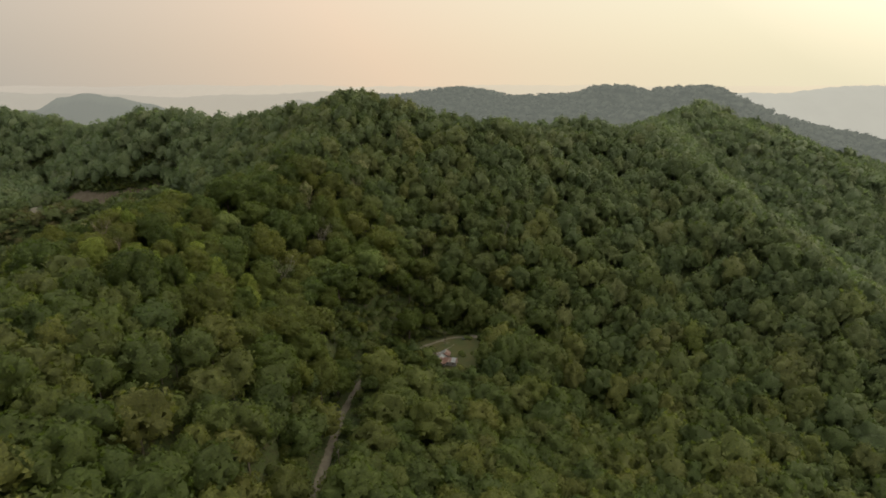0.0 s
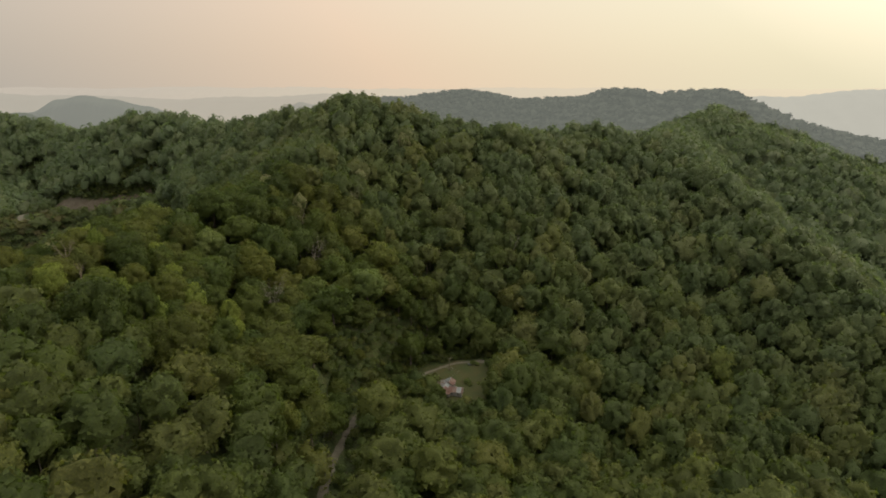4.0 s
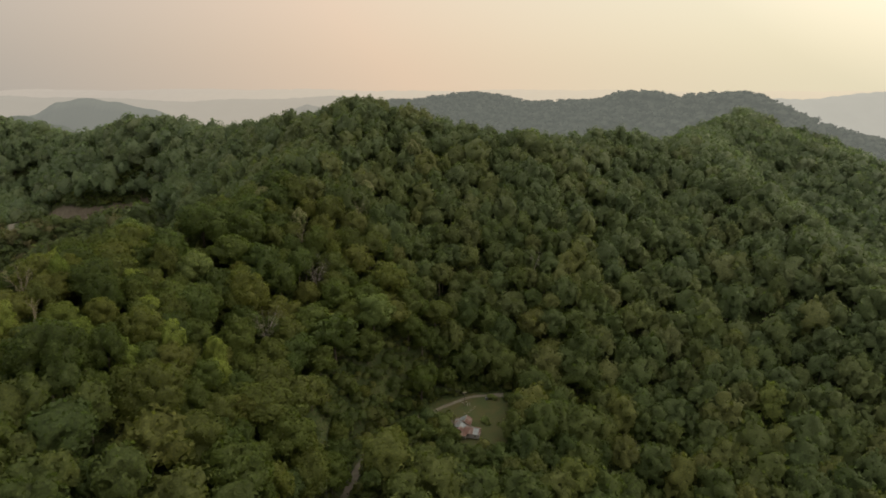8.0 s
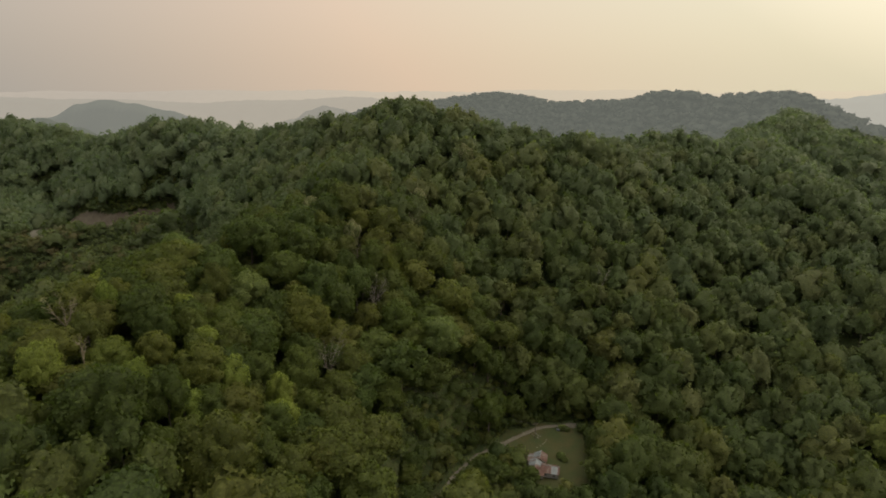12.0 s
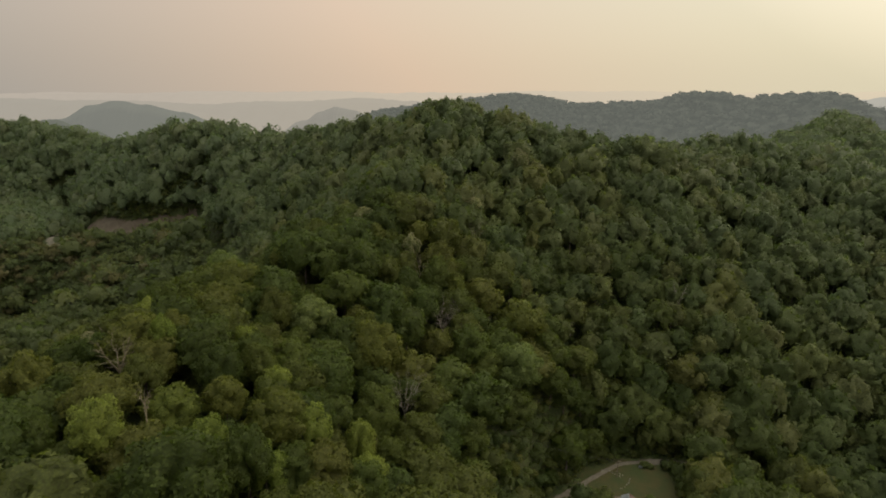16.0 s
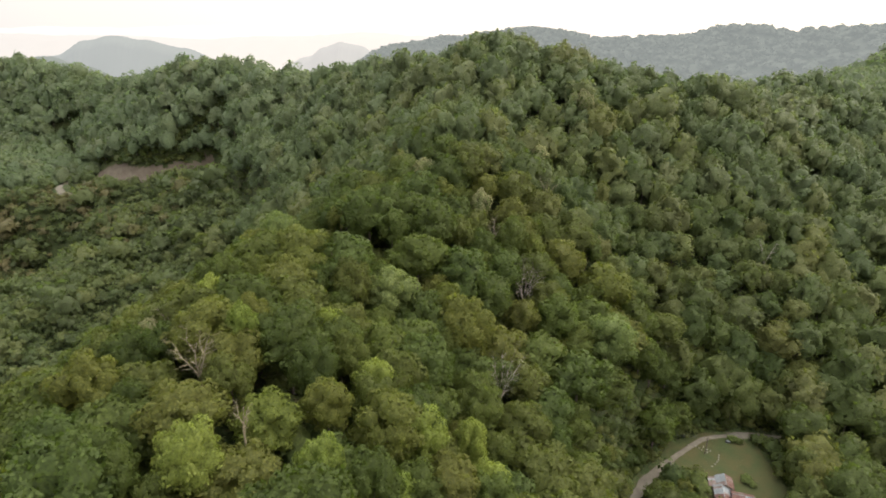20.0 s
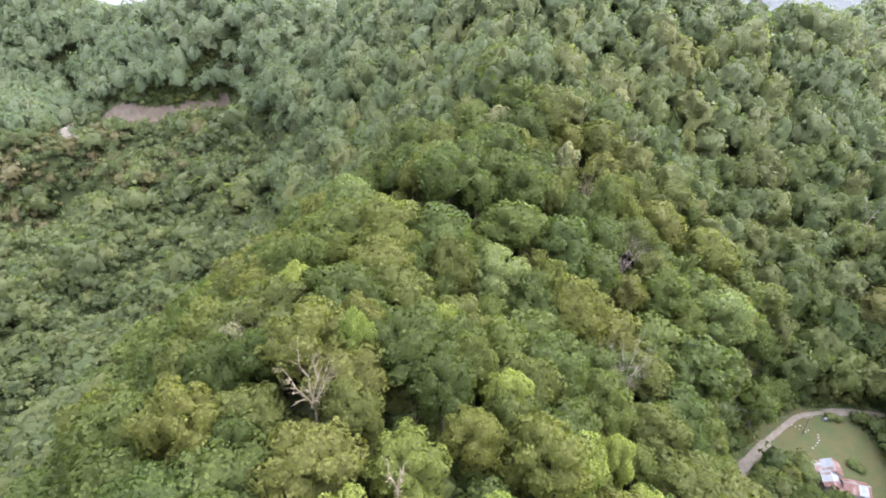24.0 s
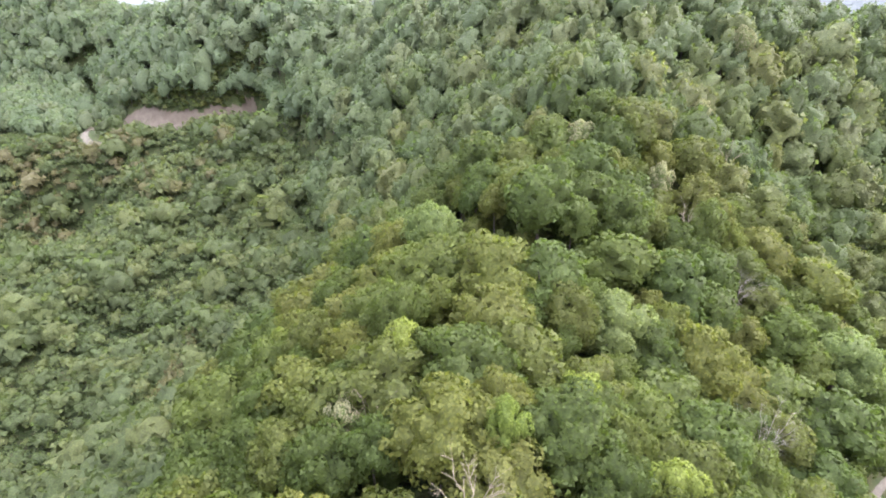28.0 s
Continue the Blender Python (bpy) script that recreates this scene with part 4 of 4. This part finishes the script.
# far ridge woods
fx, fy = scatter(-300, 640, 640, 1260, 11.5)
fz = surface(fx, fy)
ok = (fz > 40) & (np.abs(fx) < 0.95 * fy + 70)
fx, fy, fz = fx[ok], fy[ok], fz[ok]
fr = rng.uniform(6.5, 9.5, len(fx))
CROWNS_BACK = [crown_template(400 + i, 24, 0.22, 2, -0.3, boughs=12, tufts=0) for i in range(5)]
replicate("woods", [hazed_far_woods, hazed_far_woods], CROWNS_BACK, rng.integers(0, 5, len(fx)), np.column_stack([fx, fy, fz + 11]), np.column_stack([fr * 1.2, fr]),
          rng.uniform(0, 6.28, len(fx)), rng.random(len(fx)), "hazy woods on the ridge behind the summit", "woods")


tagged(patch("backdrop", (-340, 680, 645, 1270, lambda x, y: surface(x, y) > 30), hazed_far_woods, "hazy canopy of the ridge behind the summit", "hills", lift=9.0, step=10.0), kind="structure")


# ---- bushes in the yard ----
def bush(at, r_, k):
    cr = new("bush", crown_mesh("bush", CROWNS_NEXT[k % 7], olive))
    cr.matrix_world = pose(at[0], at[1], ground_at(*at) + 0.55 * r_, 0, 0, 60 * k) @ Matrix.Diagonal((r_, r_, r_ * 0.9, 1))
    tagged(cr, "rounded green bush growing in the grass yard", "bush", "bushes in the yard")


for k, (at, r_) in enumerate((((12.6, 268.2), 1.8), ((14.6, 267.4), 1.4), ((9.2, 250.4), 1.8), ((10.4, 248.6), 1.3), ((-5.5, 247.0), 1.5), ((-8.0, 244.0), 2.2), ((-1.6, 239.6), 2.0))):
    bush(at, r_, k)


# ---- far hills in the evening haze ----
def far_ridge(name, crest, depth, mat, label, bumps, seed):
    """A long hill: a crest line with rough tree tops, falling to front and back."""
    r = np.random.default_rng(seed)
    pts = []
    for (ax, ay, az), (bx, by, bz) in zip(crest, crest[1:]):
        n = 24
        for k in range(n):
            s = k / n
            e = s * s * (3 - 2 * s)
            pts.append((ax + (bx - ax) * s, ay + (by - ay) * s, az + (bz - az) * e))
    pts = np.array(pts)
    z = pts[:, 2] + bumps * (r.random(len(pts)) - 0.5) + bumps * np.sin(np.arange(len(pts)) * 0.37) * 0.5
    rows = []
    for u, drop in ((-1.0, 200), (-0.5, 70), (-0.18, 14), (0, 0), (0.3, 30), (1.0, 220)):
        rows.append(np.column_stack([pts[:, 0], pts[:, 1] + depth * u, z - drop]))
    v = np.stack(rows, 1)
    n = len(pts)
    ids = np.arange(n * 6).reshape(n, 6)
    f = np.stack([ids[:-1, :-1], ids[1:, :-1], ids[1:, 1:], ids[:-1, 1:]], -1).reshape(-1, 4)
    return tagged(new(name, mesh_from(name, v.reshape(-1, 3), f.ravel(), np.full(len(f), 4), [mat], smooth=True)), label, "hills", kind="structure")


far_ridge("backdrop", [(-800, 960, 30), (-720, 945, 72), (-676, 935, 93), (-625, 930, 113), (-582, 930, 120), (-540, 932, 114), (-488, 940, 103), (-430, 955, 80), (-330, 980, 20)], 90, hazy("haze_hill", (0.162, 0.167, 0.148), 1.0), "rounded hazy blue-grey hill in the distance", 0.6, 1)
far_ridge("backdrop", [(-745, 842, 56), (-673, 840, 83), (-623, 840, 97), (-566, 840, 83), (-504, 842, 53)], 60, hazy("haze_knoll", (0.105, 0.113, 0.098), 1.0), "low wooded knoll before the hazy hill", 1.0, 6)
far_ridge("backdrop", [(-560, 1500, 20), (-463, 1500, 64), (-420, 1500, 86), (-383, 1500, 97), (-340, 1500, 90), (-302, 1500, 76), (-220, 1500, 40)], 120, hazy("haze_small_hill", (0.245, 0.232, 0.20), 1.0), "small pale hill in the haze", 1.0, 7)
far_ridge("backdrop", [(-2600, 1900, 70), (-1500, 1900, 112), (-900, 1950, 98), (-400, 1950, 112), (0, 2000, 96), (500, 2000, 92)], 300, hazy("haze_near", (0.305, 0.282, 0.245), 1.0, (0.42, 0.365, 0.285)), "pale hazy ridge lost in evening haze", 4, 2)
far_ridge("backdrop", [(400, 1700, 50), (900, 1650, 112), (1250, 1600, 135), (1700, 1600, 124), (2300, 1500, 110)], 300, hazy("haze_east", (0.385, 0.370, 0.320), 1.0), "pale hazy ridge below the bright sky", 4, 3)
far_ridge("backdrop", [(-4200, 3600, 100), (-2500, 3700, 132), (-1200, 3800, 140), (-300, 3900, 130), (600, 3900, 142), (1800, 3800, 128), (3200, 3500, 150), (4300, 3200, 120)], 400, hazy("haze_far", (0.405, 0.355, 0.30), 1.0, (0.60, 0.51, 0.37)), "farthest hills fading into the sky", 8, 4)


# ---- bare and notable trees ----
def dead_tree(name, at, tall, spread, limbs, mat, label, seed, base=0.0, twigs=4, thick=0.26):
    """A leafless tree: trunk and forked limbs, each limb a part."""
    r = random.Random(seed)
    g = ground_at(*at)
    t = empty(name, pose(at[0], at[1], g, 0, 0, r.uniform(0, 360)), label, "dead tree")
    bm = bmesh.new()
    fork = Vector((r.uniform(-0.5, 0.5), r.uniform(-0.5, 0.5), tall * (0.45 + base)))
    tube(bm, (0, 0, -1), fork * 0.6, thick * 1.3, thick, 7)
    tube(bm, fork * 0.6, fork, thick, thick * 0.8, 7)
    part("trunk", bm, mat, t)
    for i in range(limbs):
        a = 2 * math.pi * (i + r.uniform(-0.35, 0.35)) / limbs
        reach = spread * r.uniform(0.55, 1.0)
        tip = Vector((math.cos(a) * reach, math.sin(a) * reach, tall * r.uniform(0.82, 1.0)))
        bm = bmesh.new()
        last, w = fork, thick * 0.6
        for k in range(1, 5):
            p = fork.lerp(tip, k / 4) + Vector((r.uniform(-0.4, 0.4), r.uniform(-0.4, 0.4), 0.9 * math.sin(math.pi * k / 4)))
            tube(bm, last, p, w, w * 0.72, 5)
            for j in range(twigs):
                q = p + Vector((math.cos(a) + r.uniform(-1.1, 1.1), math.sin(a) + r.uniform(-1.1, 1.1), r.uniform(0.1, 1.3))) * spread * 0.24
                tube(bm, p, q, w * 0.45, w * 0.16, 4)
                if k > 1:
                    tube(bm, p.lerp(q, 0.55), q + Vector((r.uniform(-1, 1), r.uniform(-1, 1), r.uniform(0, 0.9))) * spread * 0.13, w * 0.28, w * 0.1, 4)
            last, w = p, w * 0.72
        part("limb", bm, mat, t)
    return t


dead_tree("dead_tree", (-122.2, 190.6), 17.2, 3.7, 7, dead_wood, "bleached bare dead tree with forked limbs among green crowns", 3, twigs=4, thick=0.21)
dead_tree("dead_tree", (-110.0, 178.5), 16.0, 1.5, 5, dead_wood, "narrow bleached snag with short upright limbs", 5, 0.15, 3, 0.20)
dead_tree("dead_tree", (-69.6, 278.9), 21.0, 4.2, 4, dead_wood, "tall pale dead tree with a bare leaning limb", 7, 0.1, 3)
dead_tree("dead_tree", (-61.0, 265.0), 18.0, 5.4, 10, grey_twigs, "grey leafless tree with a fan of twigs", 9, -0.1, 6, 0.13)
dead_tree("dead_tree", (-69.5, 227.0), 20.0, 5.2, 10, grey_twigs, "grey leafless tree with a fan of twigs above the hollow", 11, -0.1, 6, 0.13)
dead_tree("dead_tree", (-135.0, 206.0), 16.5, 3.0, 5, dead_wood, "small bleached dead tree on the spur", 13, 0.0, 3, 0.18)


dead_tree("dead_tree", (-49.5, 308.5), 20.0, 3.6, 4, dead_wood, "pale dead tree with bare limbs on the hillside", 15, 0.05, 3)
dead_tree("dead_tree", (37.0, 315.5), 19.0, 3.4, 4, grey_twigs, "grey bare tree on the hillside above the yard", 17, 0.0, 4, 0.2)


# ---- poles and wires ----
def pole(at, tall, turn, arm, label):
    t = empty("utility_pole", pose(at[0], at[1], ground_at(*at), 0, 0, turn), label, "utility pole", "poles of the power line")
    part("post", tube(bmesh.new(), (0, 0, -1.2), (0, 0, tall), 0.16, 0.11, 10), bark, t)
    a = part("crossarm", box(bmesh.new(), (arm, 0.12, 0.14), (0, 0.14, tall - 0.4), 0, 0.015), white_paint if arm > 2.6 else dark_wood, t, "pale wooden crossarm" if arm > 2.6 else "")
    for x in (-0.46, 0, 0.46):
        bm = bmesh.new()
        tube(bm, (x * arm, 0.14, tall - 0.33), (x * arm, 0.14, tall - 0.2), 0.03, 0.03, 6)
        tube(bm, (x * arm, 0.14, tall - 0.2), (x * arm, 0.14, tall - 0.06), 0.07, 0.045, 8)
        part("insulator", bm, white_paint, a)
    for s in (-1, 1):
        part("brace", tube(bmesh.new(), (0, 0.14, tall - 1.1), (s * arm * 0.3, 0.14, tall - 0.46), 0.025, 0.025, 5), wire_mat, t)
    return Vector((at[0], at[1], ground_at(*at) + tall - 0.06)), math.radians(turn), arm


POLES = [pole((-172.0, 352.0), 11.0, 60, 2.6, "dark wooden utility pole beside the dirt track"),
         pole((-116.0, 253.5), 11.0, 25, 2.8, "wooden utility pole with pale crossarm in the saddle"),
         pole((-52.0, 235.5), 9.0, -10, 2.8, "wooden utility pole with pale crossarm on the slope"),
         pole((1.0, 261.6), 7.0, 15, 2.2, "dark wooden utility pole in the grass yard"),
         pole((-33.5, 150.0), 9.5, 85, 2.2, "dark wooden utility pole beside the gravel road"),
         pole((-35.0, 40.0), 9.5, 85, 2.2, "dark wooden utility pole beside the gravel road")]


def wire(a, b, offset, sag):
    (pa, ta, wa), (pb, tb, wb) = a, b
    pa = pa + Vector((math.cos(ta), math.sin(ta), 0)) * offset * wa
    pb = pb + Vector((math.cos(tb), math.sin(tb), 0)) * offset * wb
    bm = bmesh.new()
    last = pa
    for k in range(1, 17):
        s = k / 16
        p = pa.lerp(pb, s) - Vector((0, 0, 4 * sag * s * (1 - s)))
        tube(bm, last, p, 0.013, 0.013, 4)
        last = p
    return tagged(part("wire", bm, wire_mat), "thin dark power line sagging between poles", "wire", "wires of the power line")


for a, b, sag in ((0, 1, 3.0), (1, 2, 2.5), (2, 3, 2.5), (2, 4, 3.0), (4, 5, 2.5)):
    for offset in ((-0.46, 0, 0.46) if a < 2 else (-0.46, 0.46)):
        wire(POLES[a], POLES[b], offset, sag)


# ---- the old house with its patched tin roofs ----
house = empty("house", pose(1.0, 244.6, 0.0, 0, 0, -14) @ Matrix.Diagonal((0.9, 0.9, 0.76, 1)), "old farmhouse with patchwork of rusty red and pale tin roofs", "house")


def wall_block(at, size, tall, openings):
    """Board walls round one wing, with windows and doors set into openings."""
    (x, y), (w, d) = at, size
    for side, (cx, cy, length, turn) in enumerate(((x, y - d / 2, w, 0), (x + w / 2, y, d, 90), (x, y + d / 2, w, 180), (x - w / 2, y, d, 270))):
        m = pose(cx, cy, 0, 0, 0, turn)
        holes = [o for o in openings if o[0] == side]
        bm = bmesh.new()
        spans, start = [], -length / 2
        for _, u, kind in sorted(holes):
            hw = 0.45
            spans.append((start, u - hw, 0.0, tall))
            low = 0.9 if kind == "window" else 0.05
            spans.append((u - hw, u + hw, 0.0, low))
            spans.append((u - hw, u + hw, 2.05, tall))
            start = u + hw
        spans.append((start, length / 2, 0.0, tall))
        for a, b, lo, hi in spans:
            if b - a > 0.01 and hi - lo > 0.01:
                box(bm, (b - a, 0.14, hi - lo), ((a + b) / 2, 0.07, (lo + hi) / 2))
        wl_ = part("wall", bm, white_paint, house)
        wl_.matrix_local = m
        for _, u, kind in holes:
            if kind == "window":
                bm = bmesh.new()
                for sx_, sz_, px_, pz_ in ((0.94, 0.08, 0, 0.92), (0.94, 0.08, 0, 2.03), (0.08, 1.1, -0.43, 1.47), (0.08, 1.1, 0.43, 1.47), (0.8, 0.05, 0, 1.47)):
                    box(bm, (sx_, 0.12, sz_), (u + px_, -0.01, pz_), 0, 0.01)
                f = part("window", bm, dark_wood, house)
                f.matrix_local = m
                part("pane", box(bmesh.new(), (0.8, 0.02, 1.06), (u, 0.05, 1.47)), glass_mat, f)
            else:
                f = part("door", box(bmesh.new(), (0.86, 0.05, 1.96), (u, 0.05, 1.03), 0, 0.01), dark_wood, house)
                f.matrix_local = m
                part("handle", box(bmesh.new(), (0.05, 0.06, 0.05), (u + 0.34, 0.0, 1.0), 0, 0.01), wire_mat, f)


sheet_rng = random.Random(21)


def tin_slope(low_a, low_b, high_a, high_b, mats):
    """One roof slope laid with corrugated tin sheets, eave corners then ridge corners."""
    low_a, low_b, high_a, high_b = (Vector(v) for v in (low_a, low_b, high_a, high_b))
    run = (low_b - low_a).length
    n = max(2, round(run / 0.85))
    normal = (low_b - low_a).cross(high_a - low_a).normalized()
    if normal.z < 0:
        normal = -normal
    for i in range(n):
        s0, s1 = i / n, (i + 1.06) / n
        bm = bmesh.new()
        cols = 9
        grid = []
        lift = 0.012 * (i % 2) + sheet_rng.uniform(0, 0.015)
        over = sheet_rng.uniform(-0.06, 0.08)
        for c in range(cols):
            s = s0 + (s1 - s0) * c / (cols - 1)
            lo, hi = low_a.lerp(low_b, s), high_a.lerp(high_b, s)
            lo = lo + (lo - hi).normalized() * over
            wave = normal * (0.022 * (1 if c % 2 else -1) + lift + 0.05)
            grid.append([bm.verts.new(lo + wave), bm.verts.new(hi + wave), bm.verts.new(lo + wave - normal * 0.012), bm.verts.new(hi + wave - normal * 0.012)])
        for p, q in zip(grid, grid[1:]):
            bm.faces.new((p[0], q[0], q[1], p[1]))
            bm.faces.new((p[2], p[3], q[3], q[2]))
            bm.faces.new((p[0], p[2], q[2], q[0]))
            bm.faces.new((p[1], q[1], q[3], p[3]))
        for g in (grid[0], grid[-1]):
            bm.faces.new((g[0], g[1], g[3], g[2]))
        bmesh.ops.recalc_face_normals(bm, faces=bm.faces)
        part("roof_sheet", bm, mats[min(len(mats) - 1, int(i * len(mats) / n))], house)


def gable(at, size, eave, ridge, along_x, mats_a, mats_b, over=0.35):
    (x, y), (w, d) = at, size
    bm = bmesh.new()
    if along_x:
        X0, X1, Y0, Y1 = x - w / 2 - over, x + w / 2 + over, y - d / 2 - over, y + d / 2 + over
        tin_slope((X0, Y0, eave), (X1, Y0, eave), (X0, y, ridge), (X1, y, ridge), mats_a)
        tin_slope((X0, Y1, eave), (X1, Y1, eave), (X0, y, ridge), (X1, y, ridge), mats_b)
        ends = [((x + s * w / 2, y - d / 2), (x + s * w / 2, y + d / 2), (x + s * w / 2, y)) for s in (-1, 1)]
        cap = ((X0, y), (X1, y))
    else:
        X0, X1, Y0, Y1 = x - w / 2 - over, x + w / 2 + over, y - d / 2 - over, y + d / 2 + over
        tin_slope((X0, Y0, eave), (X0, Y1, eave), (x, Y0, ridge), (x, Y1, ridge), mats_a)
        tin_slope((X1, Y0, eave), (X1, Y1, eave), (x, Y0, ridge), (x, Y1, ridge), mats_b)
        ends = [((x - w / 2, y + s * d / 2), (x + w / 2, y + s * d / 2), (x, y + s * d / 2)) for s in (-1, 1)]
        cap = ((x, Y0), (x, Y1))
    for p, q, top in ends:
        bm = bmesh.new()
        k = [bm.verts.new((*p, eave)), bm.verts.new((*q, eave)), bm.verts.new((*top, ridge - 0.12))]
        r = bmesh.ops.extrude_face_region(bm, geom=[bm.faces.new(k)])
        n = Vector((0.1 * (1 if along_x else 0), 0.1 * (0 if along_x else 1), 0))
        bmesh.ops.translate(bm, vec=n, verts=[v for v in r["geom"] if isinstance(v, bmesh.types.BMVert)])
        part("gable_end", bm, dark_wood, house)
    part("ridge_cap", tube(bmesh.new(), (*cap[0], ridge + 0.07), (*cap[1], ridge + 0.07), 0.11, 0.11, 6), pale_tin, house)


P_, R_, S_ = pale_tin, red_tin, rust_tin
wall_block((4.0, -2.6), (6.6, 5.0), 2.6, [(0, -1.6, "window"), (0, 1.6, "window"), (1, 0.0, "window"), (2, 1.0, "window")])
gable((4.0, -2.6), (6.6, 5.0), 2.6, 4.3, True, [R_, R_, S_, R_, P_, P_, P_, R_], [R_, R_, S_, R_, R_, R_])
wall_block((-0.6, 3.4), (4.8, 4.6), 2.7, [(2, 0.0, "window"), (1, 0.4, "door"), (3, -0.6, "window")])
gable((-0.6, 3.4), (4.8, 4.6), 2.7, 4.5, False, [S_, P_, P_, P_], [R_, R_, S_, R_])
wall_block((-2.0, -1.7), (4.4, 5.2), 2.5, [(3, 0.0, "window"), (0, 0.6, "door")])
gable((-2.0, -1.7), (4.4, 5.2), 2.5, 3.9, False, [R_, P_, P_, S_, P_], [R_, S_, P_, P_, P_])
tin_slope((-5.6, 1.0, 2.0), (-5.6, 5.4, 2.0), (-3.3, 1.0, 2.7), (-3.3, 5.4, 2.7), [S_, S_, P_, S_])
for py_ in (1.2, 3.2, 5.2):
    part("porch_post", box(bmesh.new(), (0.12, 0.12, 2.0), (-5.4, py_, 1.0), 0, 0.01), dark_wood, house)
wall_block((-0.2, -5.6), (3.6, 2.2), 2.0, [(0, 0.0, "window")])
tin_slope((-2.3, -7.1, 2.1), (1.9, -7.1, 2.1), (-2.3, -4.2, 2.9), (1.9, -4.2, 2.9), [R_, R_, S_, R_, R_])
part("porch_floor", box(bmesh.new(), (2.2, 4.4, 0.25), (-4.4, 3.2, 0.12), 0, 0.02), dark_wood, house)

patch("yard_pad", (-10, -1, 245, 256, lambda x, y: (np.abs(x + 5.8) < 1.9) & (np.abs(y - 250.6) < 2.9)), gravel, "bare gravel pad beside the house", "pad", lift=0.10, step=0.5)


# ---- scrap and buckets strewn over the yard ----
def scrap(at, size, turn, mat, label):
    bm = bmesh.new()
    box(bm, size, (0, 0, size[2] / 2 + 0.05), 0, 0.03)
    for v in bm.verts:
        v.co += Vector((sheet_rng.uniform(-1, 1), sheet_rng.uniform(-1, 1), 0)) * 0.08
    o = part("scrap", bm, mat, None)
    o.matrix_world = pose(at[0], at[1], ground_at(*at), 0, 0, turn)
    tagged(o, label, "scrap", "scrap in the yard")


for i, (x, y) in enumerate(((-0.6, 264.9), (0.2, 264.1), (0.8, 263.3), (1.9, 264.8), (2.6, 263.6), (2.2, 262.2), (3.4, 263.0), (5.5, 261.3), (5.0, 260.2), (4.5, 259.1), (3.6, 258.2), (2.6, 257.2), (1.2, 256.2), (-9.6, 253.0), (-3.2, 265.2))):
    scrap((x, y), (sheet_rng.uniform(0.25, 0.55), sheet_rng.uniform(0.2, 0.36), sheet_rng.uniform(0.15, 0.3)), sheet_rng.uniform(0, 180), white_paint, "small whitish piece of scrap lying on the grass")
scrap((11.0, 267.4), (1.2, 0.8, 0.8), 20, pale_tin, "pale bin beside the road bend")
